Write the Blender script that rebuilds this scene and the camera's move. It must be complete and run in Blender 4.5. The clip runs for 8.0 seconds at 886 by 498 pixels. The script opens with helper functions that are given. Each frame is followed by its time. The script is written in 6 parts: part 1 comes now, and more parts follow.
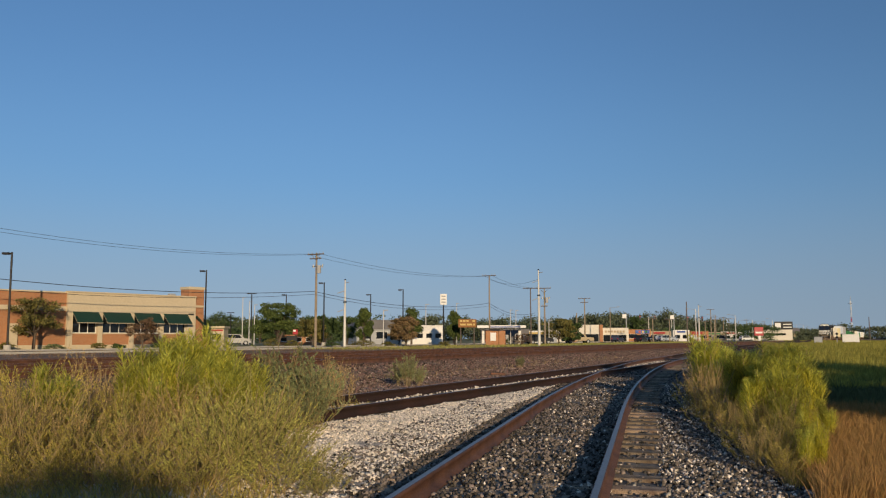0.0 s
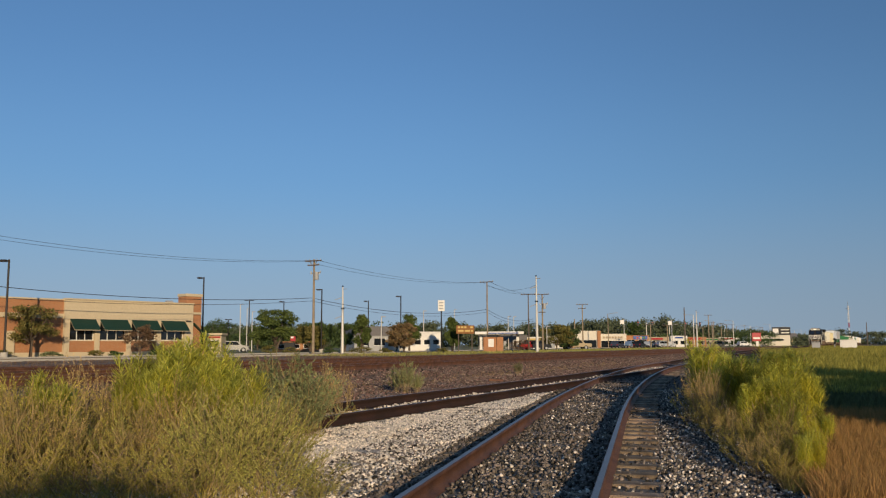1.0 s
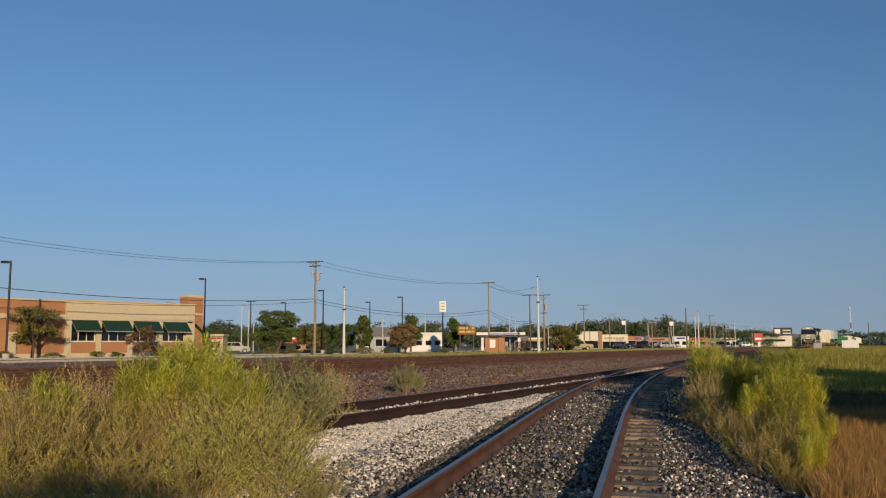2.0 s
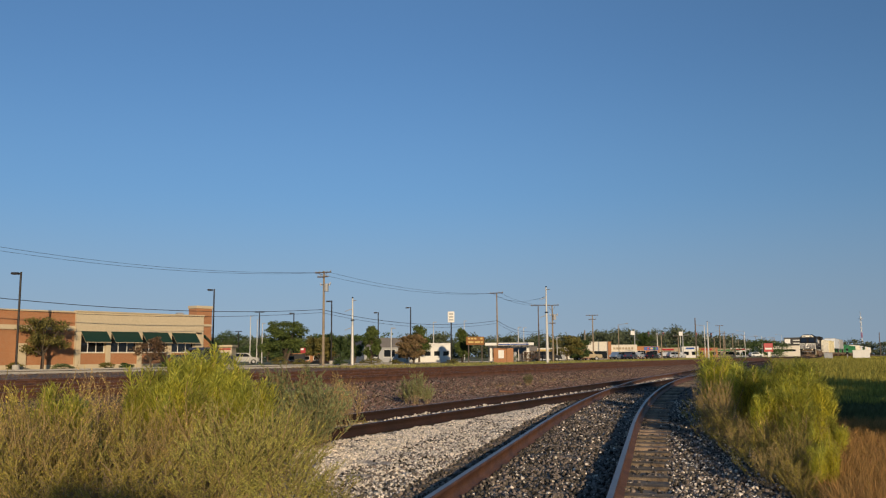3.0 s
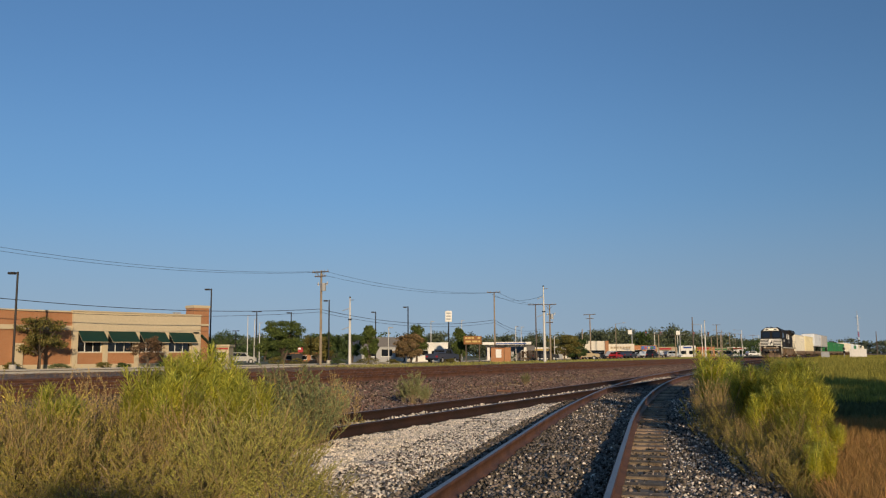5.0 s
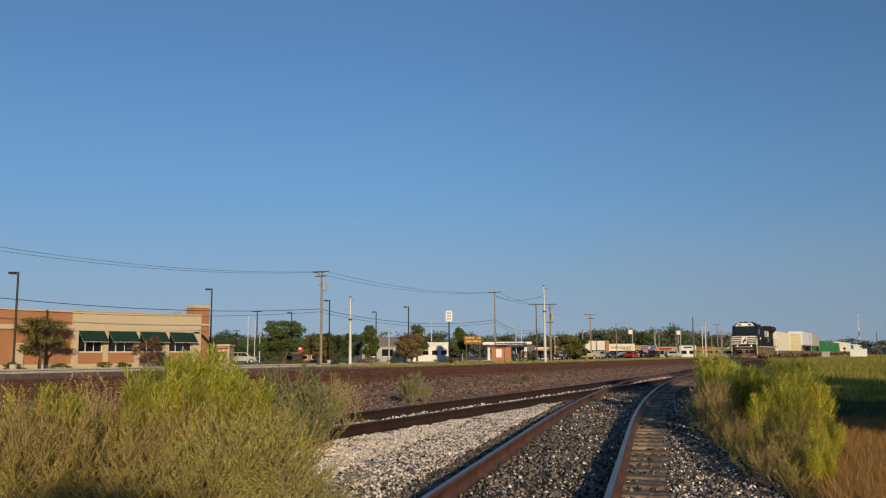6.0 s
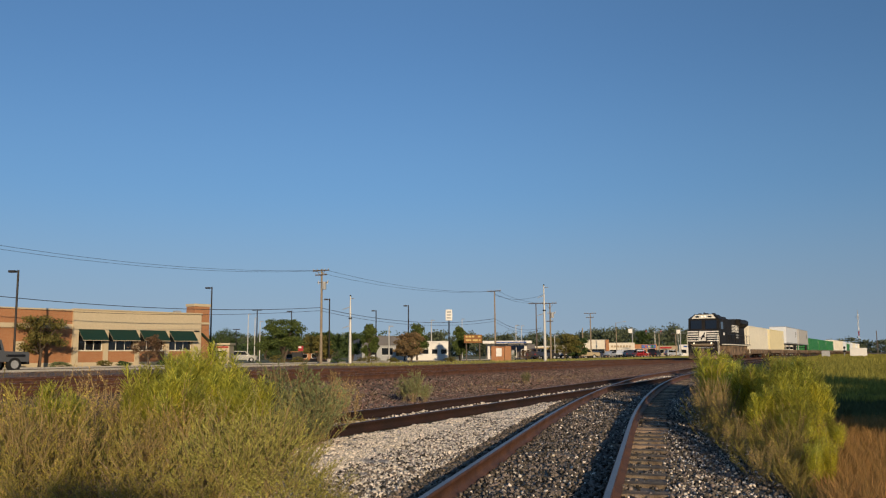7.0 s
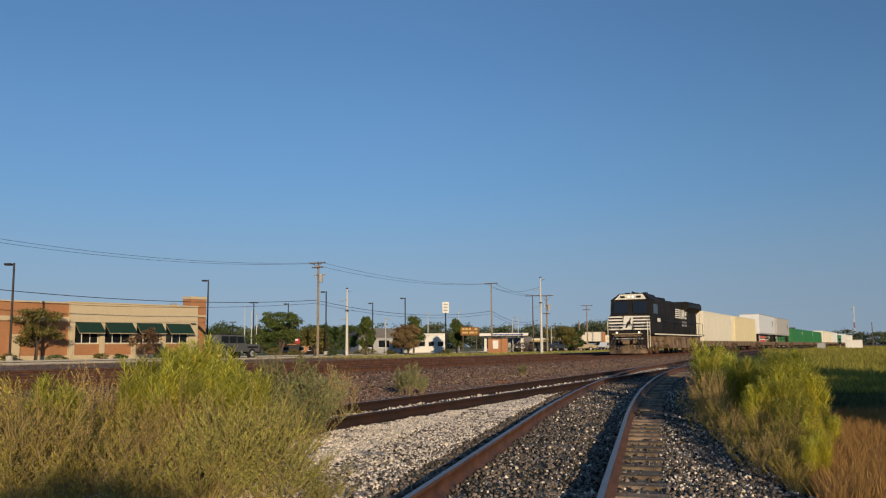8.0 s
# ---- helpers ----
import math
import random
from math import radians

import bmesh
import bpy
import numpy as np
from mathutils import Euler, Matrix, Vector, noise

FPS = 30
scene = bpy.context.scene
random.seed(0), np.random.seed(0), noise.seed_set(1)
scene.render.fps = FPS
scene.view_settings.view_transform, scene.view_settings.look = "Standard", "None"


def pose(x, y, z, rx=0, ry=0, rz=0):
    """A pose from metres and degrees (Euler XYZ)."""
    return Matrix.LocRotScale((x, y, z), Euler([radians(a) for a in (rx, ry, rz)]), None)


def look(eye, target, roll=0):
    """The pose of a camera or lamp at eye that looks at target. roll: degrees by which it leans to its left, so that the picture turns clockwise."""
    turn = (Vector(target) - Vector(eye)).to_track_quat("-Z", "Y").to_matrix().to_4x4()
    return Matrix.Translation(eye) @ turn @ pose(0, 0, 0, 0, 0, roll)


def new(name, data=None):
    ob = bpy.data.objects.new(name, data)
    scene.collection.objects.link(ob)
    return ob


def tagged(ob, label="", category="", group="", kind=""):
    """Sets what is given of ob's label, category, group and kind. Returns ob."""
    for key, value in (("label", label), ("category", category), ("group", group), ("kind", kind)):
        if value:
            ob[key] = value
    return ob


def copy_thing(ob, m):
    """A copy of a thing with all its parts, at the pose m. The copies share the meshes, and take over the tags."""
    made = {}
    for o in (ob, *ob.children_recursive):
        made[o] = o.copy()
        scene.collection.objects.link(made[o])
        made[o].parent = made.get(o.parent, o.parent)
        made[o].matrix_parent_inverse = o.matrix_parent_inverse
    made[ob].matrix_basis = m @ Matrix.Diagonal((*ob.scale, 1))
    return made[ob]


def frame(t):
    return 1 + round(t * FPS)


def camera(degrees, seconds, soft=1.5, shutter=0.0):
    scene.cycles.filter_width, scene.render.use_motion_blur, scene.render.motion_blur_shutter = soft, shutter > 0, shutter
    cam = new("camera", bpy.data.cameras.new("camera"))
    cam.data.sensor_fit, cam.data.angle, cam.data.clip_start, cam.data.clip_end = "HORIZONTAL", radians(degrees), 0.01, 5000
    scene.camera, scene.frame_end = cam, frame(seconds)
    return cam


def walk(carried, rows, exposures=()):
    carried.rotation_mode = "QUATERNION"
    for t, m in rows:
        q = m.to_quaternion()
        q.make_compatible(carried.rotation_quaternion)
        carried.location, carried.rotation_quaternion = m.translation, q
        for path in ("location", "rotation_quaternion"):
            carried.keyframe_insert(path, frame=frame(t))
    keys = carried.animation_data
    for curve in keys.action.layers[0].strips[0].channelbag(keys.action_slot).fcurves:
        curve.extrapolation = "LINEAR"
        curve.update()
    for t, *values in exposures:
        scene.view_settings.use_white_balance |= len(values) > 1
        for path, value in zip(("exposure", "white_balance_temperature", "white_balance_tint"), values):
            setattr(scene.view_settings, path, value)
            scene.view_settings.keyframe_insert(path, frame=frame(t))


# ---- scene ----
cam = camera(55.2, 8.0, soft=1.2)
EYE = (0.0, 0.0, 1.5)


def aim(turn, tilt, lean):
    """A hand-held view from EYE: degrees to the right, up, and of lean."""
    a, b = radians(turn), radians(tilt)
    way = Vector((math.sin(a) * math.cos(b), math.cos(a) * math.cos(b), math.sin(b)))
    return look(EYE, Vector(EYE) + 10 * way, lean)


walk(cam, [
    (0.0, aim(0.511, 6.046, -0.120)), (0.2, aim(0.500, 6.075, -0.12)), (0.5, aim(0.520, 6.383, -0.192)),
    (1.0, aim(0.671, 6.472, -0.262)), (1.5, aim(0.665, 6.477, -0.230)), (1.7, aim(0.640, 6.440, -0.25)),
    (2.8, aim(0.180, 7.130, -0.42)), (3.0, aim(0.023, 7.233, -0.400)), (3.5, aim(0.008, 7.294, -0.438)),
    (4.0, aim(0.000, 7.294, -0.450)), (4.5, aim(0.166, 7.238, -0.452)), (4.7, aim(0.200, 7.190, -0.46)),
    (5.8, aim(0.200, 7.190, -0.456)), (6.0, aim(0.172, 7.180, -0.454)), (6.5, aim(0.235, 7.120, -0.431)),
    (7.0, aim(0.170, 7.102, -0.404)), (7.5, aim(0.224, 7.005, -0.460)), (7.7, aim(0.370, 6.720, -0.465)),
    (7.8, aim(0.430, 6.590, -0.47)), (8.0, aim(0.397, 6.593, -0.475))])

# ---- light: a low morning sun behind the camera's right shoulder ----
SUN_UP = 10.5
SUN_TURN = 168.0          # clockwise from +Y
world = bpy.data.worlds.new("sky")
scene.world = world
world.use_nodes = True
wn = world.node_tree.nodes
sky = wn.new("ShaderNodeTexSky")
sky.sky_type, sky.sun_disc = "NISHITA", False
sky.sun_elevation, sky.sun_rotation = radians(SUN_UP), radians(SUN_TURN)
sky.altitude, sky.air_density, sky.dust_density, sky.ozone_density = 900, 1.0, 0.0, 5.0
wn["Background"].inputs["Strength"].default_value = 0.105
# a thin even haze that pales the sky towards the horizon
wl = world.node_tree.links
geo = wn.new("ShaderNodeTexCoord")
sep = wn.new("ShaderNodeSeparateXYZ")
wl.new(geo.outputs["Generated"], sep.inputs[0])
low = wn.new("ShaderNodeMapRange")
low.interpolation_type = "SMOOTHERSTEP"
for key, value in (("From Min", -0.05), ("From Max", 0.42), ("To Min", 0.92), ("To Max", 0.25)):
    low.inputs[key].default_value = value
wl.new(sep.outputs["Z"], low.inputs["Value"])
haze = wn.new("ShaderNodeMix")
haze.data_type = "RGBA"
wl.new(low.outputs["Result"], haze.inputs["Factor"])
wl.new(sky.outputs[0], haze.inputs["A"])
haze.inputs["B"].default_value = (1.70, 3.22, 5.15, 1)
# greyer air close to the horizon
near = wn.new("ShaderNodeMapRange")
near.interpolation_type = "SMOOTHSTEP"
for key, value in (("From Min", -0.02), ("From Max", 0.20), ("To Min", 0.85), ("To Max", 0.0)):
    near.inputs[key].default_value = value
wl.new(sep.outputs["Z"], near.inputs["Value"])
dusk = wn.new("ShaderNodeMix")
dusk.data_type = "RGBA"
wl.new(near.outputs["Result"], dusk.inputs["Factor"])
wl.new(haze.outputs["Result"], dusk.inputs["A"])
dusk.inputs["B"].default_value = (2.95, 3.75, 4.60, 1)
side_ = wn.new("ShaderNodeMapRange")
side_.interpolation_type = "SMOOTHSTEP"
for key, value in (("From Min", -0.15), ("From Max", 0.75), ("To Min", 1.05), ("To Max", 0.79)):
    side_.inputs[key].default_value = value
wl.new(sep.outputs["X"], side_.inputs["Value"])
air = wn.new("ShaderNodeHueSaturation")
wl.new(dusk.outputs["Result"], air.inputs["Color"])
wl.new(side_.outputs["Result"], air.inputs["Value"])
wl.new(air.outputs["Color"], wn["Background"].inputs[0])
sun = new("sun", bpy.data.lights.new("sun", "SUN"))
sun.data.energy, sun.data.angle, sun.data.color = 4.1, radians(0.6), (1.0, 0.79, 0.52)
a, b = radians(SUN_TURN), radians(SUN_UP)
sun.matrix_world = look(Vector((math.sin(a) * math.cos(b), math.cos(a) * math.cos(b), math.sin(b))) * 100, (0, 0, 0))
scene.view_settings.exposure = 0.0


# ---- materials ----
def material(name, base, rough=0.8, metal=0.0, var=0.25, scale=6.0, fine=0.0, bump=0.0, spec=0.3, other=None, island=0.0, thin=0.0, objrand=0.0, plants=0.0):
    """A painted or natural surface: base colour broken by two noises, grain relief, and spread from piece to piece."""
    m = bpy.data.materials.new(name)
    m.use_nodes = True
    nt = m.node_tree
    nd, lk = nt.nodes, nt.links
    bs = nd["Principled BSDF"]
    bs.inputs["Roughness"].default_value = rough
    bs.inputs["Metallic"].default_value = metal
    bs.inputs["Specular IOR Level"].default_value = spec
    tc = nd.new("ShaderNodeTexCoord")
    n1 = nd.new("ShaderNodeTexNoise")
    n1.inputs["Scale"].default_value, n1.inputs["Detail"].default_value = scale, 6
    n2 = nd.new("ShaderNodeTexNoise")
    n2.inputs["Scale"].default_value, n2.inputs["Detail"].default_value = (fine or scale * 9), 4
    for n in (n1, n2):
        lk.new(tc.outputs["Object"], n.inputs["Vector"])
    mix = nd.new("ShaderNodeMix")
    mix.data_type = "RGBA"
    ramp = nd.new("ShaderNodeMapRange")
    ramp.inputs["From Min"].default_value, ramp.inputs["From Max"].default_value = 0.35, 0.68
    lk.new(n1.outputs["Fac"], ramp.inputs["Value"])
    lk.new(ramp.outputs["Result"], mix.inputs["Factor"])
    mix.inputs["A"].default_value = (*base, 1)
    mix.inputs["B"].default_value = (*(other or [c * (1 - 0.6 * var) for c in base]), 1)
    hsv = nd.new("ShaderNodeHueSaturation")
    lk.new(mix.outputs["Result"], hsv.inputs["Color"])
    val = nd.new("ShaderNodeMapRange")
    val.inputs["From Min"].default_value, val.inputs["From Max"].default_value = 0.25, 0.75
    val.inputs["To Min"].default_value, val.inputs["To Max"].default_value = 1 - var, 1 + var
    lk.new(n2.outputs["Fac"], val.inputs["Value"])
    out = val.outputs["Result"]
    if island or objrand:
        if island:
            g = nd.new("ShaderNodeNewGeometry")
            src = g.outputs["Random Per Island"]
        else:
            g = nd.new("ShaderNodeObjectInfo")
            src = g.outputs["Random"]
        r = nd.new("ShaderNodeMapRange")
        k = island or objrand
        r.inputs["To Min"].default_value, r.inputs["To Max"].default_value = 1 - k, 1 + k
        lk.new(src, r.inputs["Value"])
        mu = nd.new("ShaderNodeMath")
        mu.operation = "MULTIPLY"
        lk.new(out, mu.inputs[0])
        lk.new(r.outputs["Result"], mu.inputs[1])
        out = mu.outputs[0]
        hr = nd.new("ShaderNodeMapRange")
        hr.inputs["To Min"].default_value, hr.inputs["To Max"].default_value = 0.5 + 0.02 * k, 0.5 - 0.03 * k
        lk.new(src, hr.inputs["Value"])
        lk.new(hr.outputs["Result"], hsv.inputs["Hue"])
    if plants:
        oi = nd.new("ShaderNodeObjectInfo")
        pr = nd.new("ShaderNodeMapRange")
        pr.inputs["To Min"].default_value, pr.inputs["To Max"].default_value = 1 - plants, 1 + plants
        lk.new(oi.outputs["Random"], pr.inputs["Value"])
        pm = nd.new("ShaderNodeMath")
        pm.operation = "MULTIPLY"
        lk.new(out, pm.inputs[0])
        lk.new(pr.outputs["Result"], pm.inputs[1])
        out = pm.outputs[0]
    lk.new(out, hsv.inputs["Value"])
    lk.new(hsv.outputs["Color"], bs.inputs["Base Color"])
    if bump:
        bp = nd.new("ShaderNodeBump")
        bp.inputs["Strength"].default_value, bp.inputs["Distance"].default_value = min(1.0, bump), 0.02
        lk.new(n2.outputs["Fac"], bp.inputs["Height"])
        lk.new(bp.outputs["Normal"], bs.inputs["Normal"])
    if thin:
        tr = nd.new("ShaderNodeBsdfTranslucent")
        lk.new(hsv.outputs["Color"], tr.inputs["Color"])
        ms = nd.new("ShaderNodeMixShader")
        ms.inputs[0].default_value = thin
        lk.new(bs.outputs[0], ms.inputs[1])
        lk.new(tr.outputs[0], ms.inputs[2])
        lk.new(ms.outputs[0], nd["Material Output"].inputs["Surface"])
    return m


def brick_material(name, base, dark, mortar):
    m = bpy.data.materials.new(name)
    m.use_nodes = True
    nd, lk = m.node_tree.nodes, m.node_tree.links
    tc = nd.new("ShaderNodeTexCoord")
    mp = nd.new("ShaderNodeMapping")
    mp.inputs["Rotation"].default_value = (radians(90), 0, 0)
    br = nd.new("ShaderNodeTexBrick")
    br.inputs["Color1"].default_value, br.inputs["Color2"].default_value, br.inputs["Mortar"].default_value = (*base, 1), (*dark, 1), (*mortar, 1)
    br.inputs["Scale"].default_value, br.inputs["Brick Width"].default_value, br.inputs["Row Height"].default_value = 1.0, 0.21, 0.075
    br.inputs["Mortar Size"].default_value = 0.006
    lk.new(tc.outputs["Object"], mp.inputs["Vector"])
    lk.new(mp.outputs["Vector"], br.inputs["Vector"])
    no = nd.new("ShaderNodeTexNoise")
    no.inputs["Scale"].default_value = 0.5
    lk.new(tc.outputs["Object"], no.inputs["Vector"])
    hsv = nd.new("ShaderNodeHueSaturation")
    vr = nd.new("ShaderNodeMapRange")
    vr.inputs["To Min"].default_value, vr.inputs["To Max"].default_value = 0.8, 1.2
    lk.new(no.outputs["Fac"], vr.inputs["Value"])
    lk.new(vr.outputs["Result"], hsv.inputs["Value"])
    lk.new(br.outputs["Color"], hsv.inputs["Color"])
    lk.new(hsv.outputs["Color"], nd["Principled BSDF"].inputs["Base Color"])
    nd["Principled BSDF"].inputs["Roughness"].default_value = 0.85
    return m


def glow(name, colour, strength):
    m = bpy.data.materials.new(name)
    m.use_nodes = True
    bs = m.node_tree.nodes["Principled BSDF"]
    bs.inputs["Emission Color"].default_value = (*colour, 1)
    bs.inputs["Emission Strength"].default_value = strength
    bs.inputs["Base Color"].default_value = (*colour, 1)
    return m


M_soil = material("dry soil and thatch", (0.16, 0.125, 0.07), 0.95, var=0.35, scale=0.35, fine=9, bump=0.5, other=(0.11, 0.10, 0.045))
M_field = material("mown grass and lots", (0.22, 0.20, 0.08), 0.95, var=0.3, scale=0.05, fine=1.5, other=(0.17, 0.15, 0.08))
M_bed = material("grey ballast bed", (0.13, 0.12, 0.11), 0.95, var=0.5, scale=1.2, fine=26, bump=1.0, other=(0.20, 0.17, 0.14))
M_bedmain = material("brown ballast bed", (0.10, 0.065, 0.045), 0.95, var=0.6, scale=0.8, fine=14, bump=1.0, other=(0.27, 0.20, 0.15))
M_stone = material("grey ballast stones", (0.145, 0.122, 0.098), 0.9, var=0.2, scale=9, island=0.95)
M_palebed = material("pale limestone bed", (0.44, 0.38, 0.31), 0.95, var=0.45, scale=1.5, fine=30, bump=1.0, other=(0.36, 0.30, 0.24))
M_creamold = material("yellowed container paint", (0.78, 0.68, 0.42), 0.55, var=0.10, scale=0.7, fine=6)
M_weedsage = material("sage weed foliage", (0.42, 0.40, 0.095), 0.75, var=0.25, scale=2.0, island=0.5, plants=0.3, thin=0.3)
M_palebrown = material("tan ballast stones", (0.36, 0.27, 0.20), 0.9, var=0.2, scale=9, island=0.5)
M_white = material("pale limestone stones", (0.72, 0.63, 0.52), 0.9, var=0.15, scale=9, island=0.4)
M_brown = material("rusty ballast stones", (0.15, 0.095, 0.068), 0.9, var=0.2, scale=9, island=0.9)
M_rail = material("rusted rail steel", (0.20, 0.095, 0.055), 0.65, 0.35, var=0.3, scale=3, fine=60, bump=0.2, other=(0.10, 0.05, 0.035))
M_raildark = material("near-black rail steel", (0.030, 0.018, 0.014), 0.75, 0.2, var=0.35, scale=1.5, fine=50, bump=0.2, other=(0.055, 0.026, 0.018))
M_railhead = material("worn rail head", (0.26, 0.20, 0.17), 0.4, 0.7, var=0.25, scale=4, fine=40)
M_tie = material("weathered timber tie", (0.33, 0.25, 0.17), 0.9, var=0.4, scale=5, fine=70, bump=0.7, other=(0.13, 0.09, 0.06), objrand=0.35)
M_tiedark = material("creosoted timber tie", (0.085, 0.06, 0.045), 0.9, var=0.4, scale=5, fine=60, bump=0.5, objrand=0.3)
M_asphalt = material("worn asphalt", (0.065, 0.062, 0.06), 0.9, var=0.2, scale=0.4, fine=20)
M_concrete = material("pale concrete", (0.46, 0.42, 0.36), 0.9, var=0.2, scale=1.0, fine=15)
M_eifs = material("cream stucco", (0.56, 0.46, 0.31), 0.9, var=0.08, scale=0.6, fine=8, bump=0.1)
M_brick = brick_material("orange brick", (0.40, 0.175, 0.075), (0.35, 0.145, 0.06), (0.38, 0.24, 0.14))
M_awning = material("dark green awning metal", (0.012, 0.042, 0.028), 0.5, var=0.15, scale=2)
M_dark = material("black painted steel", (0.018, 0.018, 0.020), 0.5, 0.2, var=0.2, scale=3)
M_bronze = material("dark bronze lamp steel", (0.030, 0.026, 0.024), 0.55, 0.3, var=0.2, scale=2)
M_wood = material("weathered pole timber", (0.32, 0.25, 0.17), 0.9, var=0.25, scale=2, fine=40, bump=0.4, other=(0.22, 0.17, 0.12))
M_wooddark = material("brown pole timber", (0.14, 0.11, 0.09), 0.9, var=0.3, scale=2, fine=40, bump=0.4)
M_steelpale = material("pale galvanised steel", (0.58, 0.55, 0.50), 0.5, 0.2, var=0.12, scale=1.5)
M_wire = material("black cable", (0.03, 0.03, 0.03), 0.7)
M_glass = material("dark window glass", (0.012, 0.014, 0.016), 0.06, spec=0.7, var=0.05)
M_whitepaint = material("white paint", (0.74, 0.71, 0.66), 0.6, var=0.1, scale=0.8, fine=6)
M_cream = material("cream container paint", (0.80, 0.74, 0.60), 0.55, var=0.10, scale=0.7, fine=6)
M_green = material("green container paint", (0.03, 0.20, 0.055), 0.5, var=0.2, scale=0.7, fine=6)
M_trailer = material("white trailer paint", (0.74, 0.75, 0.76), 0.45, var=0.08, scale=0.7, fine=6)
M_trailerold = material("faded grey trailer paint", (0.50, 0.47, 0.43), 0.5, var=0.15, scale=0.7, fine=6)
M_strip = material("dry brown lineside grass", (0.20, 0.125, 0.07), 0.85, var=0.3, scale=0.5, island=0.5, thin=0.2)
# far darker than the open meadow: the shade is partly in this colour
M_shadegrass = material("meadow floor grass darkened for shade", (0.13, 0.14, 0.055), 0.85, var=0.3, scale=0.5, island=0.4, thin=0.2)
M_mall = material("off-white shop stucco", (0.66, 0.60, 0.50), 0.85, var=0.1, scale=0.6)
M_greybox = material("grey painted metal", (0.36, 0.36, 0.36), 0.6, var=0.15, scale=1)
M_loco = material("black locomotive paint", (0.012, 0.012, 0.012), 0.6, var=0.35, scale=0.9, fine=8, spec=0.15, other=(0.028, 0.022, 0.018))
M_under = material("dusty brown underframe", (0.30, 0.20, 0.12), 0.9, var=0.4, scale=1.4, fine=12, other=(0.06, 0.045, 0.035))
M_stripe = material("white stripe paint", (0.80, 0.76, 0.68), 0.5, var=0.08, scale=2)
M_headlamp = glow("lit headlamp", (1.0, 0.88, 0.66), 1.1)
M_red = material("red paint", (0.36, 0.022, 0.028), 0.4, var=0.1, scale=1)
M_blue = material("blue paint", (0.02, 0.07, 0.30), 0.4, var=0.1, scale=1)
M_brownsign = material("brown sign board", (0.22, 0.09, 0.02), 0.6, var=0.1, scale=1)
M_yellow = material("yellow sign letters", (0.52, 0.36, 0.12), 0.6, var=0.05)
M_tyre = material("tyre rubber", (0.02, 0.02, 0.02), 0.85)
M_tan = material("tan cladding", (0.42, 0.33, 0.22), 0.85, var=0.15, scale=0.6)
M_roof = material("grey roofing", (0.16, 0.15, 0.15), 0.85, var=0.2, scale=1.0)
M_bark = material("grey-brown bark", (0.12, 0.09, 0.065), 0.95, var=0.3, scale=4, fine=30, bump=0.8)
M_leaf = material("green tree leaves", (0.100, 0.135, 0.032), 0.7, var=0.2, scale=1.0, island=0.5, thin=0.25)
M_leafdark = material("dark tree leaves", (0.075, 0.115, 0.035), 0.7, var=0.2, scale=1.0, island=0.5, thin=0.25)
M_leafolive = material("olive tree leaves", (0.18, 0.16, 0.042), 0.7, var=0.2, scale=1.0, island=0.5, thin=0.25)
M_leafred = material("reddish-brown tree leaves", (0.17, 0.105, 0.055), 0.7, var=0.2, scale=1.0, island=0.5, thin=0.25)
M_leaftan = material("rusty tan tree leaves", (0.24, 0.165, 0.075), 0.7, var=0.2, scale=1.0, island=0.5, thin=0.25)
# distance haze is mixed into this greyer leaf colour
M_far = material("far leaves with haze in the colour", (0.092, 0.112, 0.062), 0.8, var=0.2, scale=0.1, island=0.45)
M_weedolive = material("olive weed foliage", (0.46, 0.385, 0.080), 0.75, var=0.25, scale=2.0, island=0.5, plants=0.3, thin=0.35)
M_weedlime = material("yellow-green weed foliage", (0.62, 0.60, 0.10), 0.75, var=0.2, scale=2.0, island=0.5, plants=0.3, thin=0.45)
M_weedgrey = material("grey-green weed foliage", (0.22, 0.25, 0.11), 0.75, var=0.2, scale=2.0, island=0.5, plants=0.3, thin=0.3)
M_weeddry = material("dry straw weed foliage", (0.54, 0.38, 0.14), 0.8, var=0.25, scale=2.0, island=0.5, plants=0.3, thin=0.3)
M_weedgold = material("bright yellow weed spires", (0.62, 0.56, 0.06), 0.75, var=0.2, scale=2.0, island=0.3, thin=0.35)
M_weeddead = material("dead grey-brown stalks", (0.34, 0.25, 0.17), 0.9, var=0.3, scale=4, island=0.4)
M_weedstem = material("woody weed stem", (0.30, 0.22, 0.10), 0.85, var=0.3, scale=5)
M_tanpaint = material("tan car paint", (0.36, 0.28, 0.17), 0.4, var=0.08)
M_verge = material("short verge grass blades", (0.36, 0.34, 0.09), 0.8, var=0.25, scale=0.5, island=0.4, thin=0.3)
M_grass = material("meadow grass blades", (0.37, 0.335, 0.065), 0.75, var=0.45, scale=0.25, island=0.4, thin=0.45)
M_grassdry = material("dry brown grass blades", (0.43, 0.255, 0.085), 0.8, var=0.25, scale=1.0, island=0.45, thin=0.3)


# ---- building helpers ----
def part(name, bm, mat, parent=None, label="", smooth=False):
    """Links a bmesh as one mesh object, under a thing or a part."""
    me = bpy.data.meshes.new(name)
    bm.to_mesh(me)
    bm.free()
    me.materials.append(mat)
    if smooth:
        me.polygons.foreach_set("use_smooth", [True] * len(me.polygons))
    ob = new(name, me)
    ob.parent = parent
    if label:
        ob["label"] = label
    return ob


def share(name, me, parent, m):
    ob = new(name, me)
    ob.parent, ob.matrix_basis = parent, m
    return ob


def thing(name, m, label, category, group="", kind=""):
    ob = new(name)
    ob.empty_display_size = 0.2
    ob.matrix_basis = m
    return tagged(ob, label, category, group, kind)


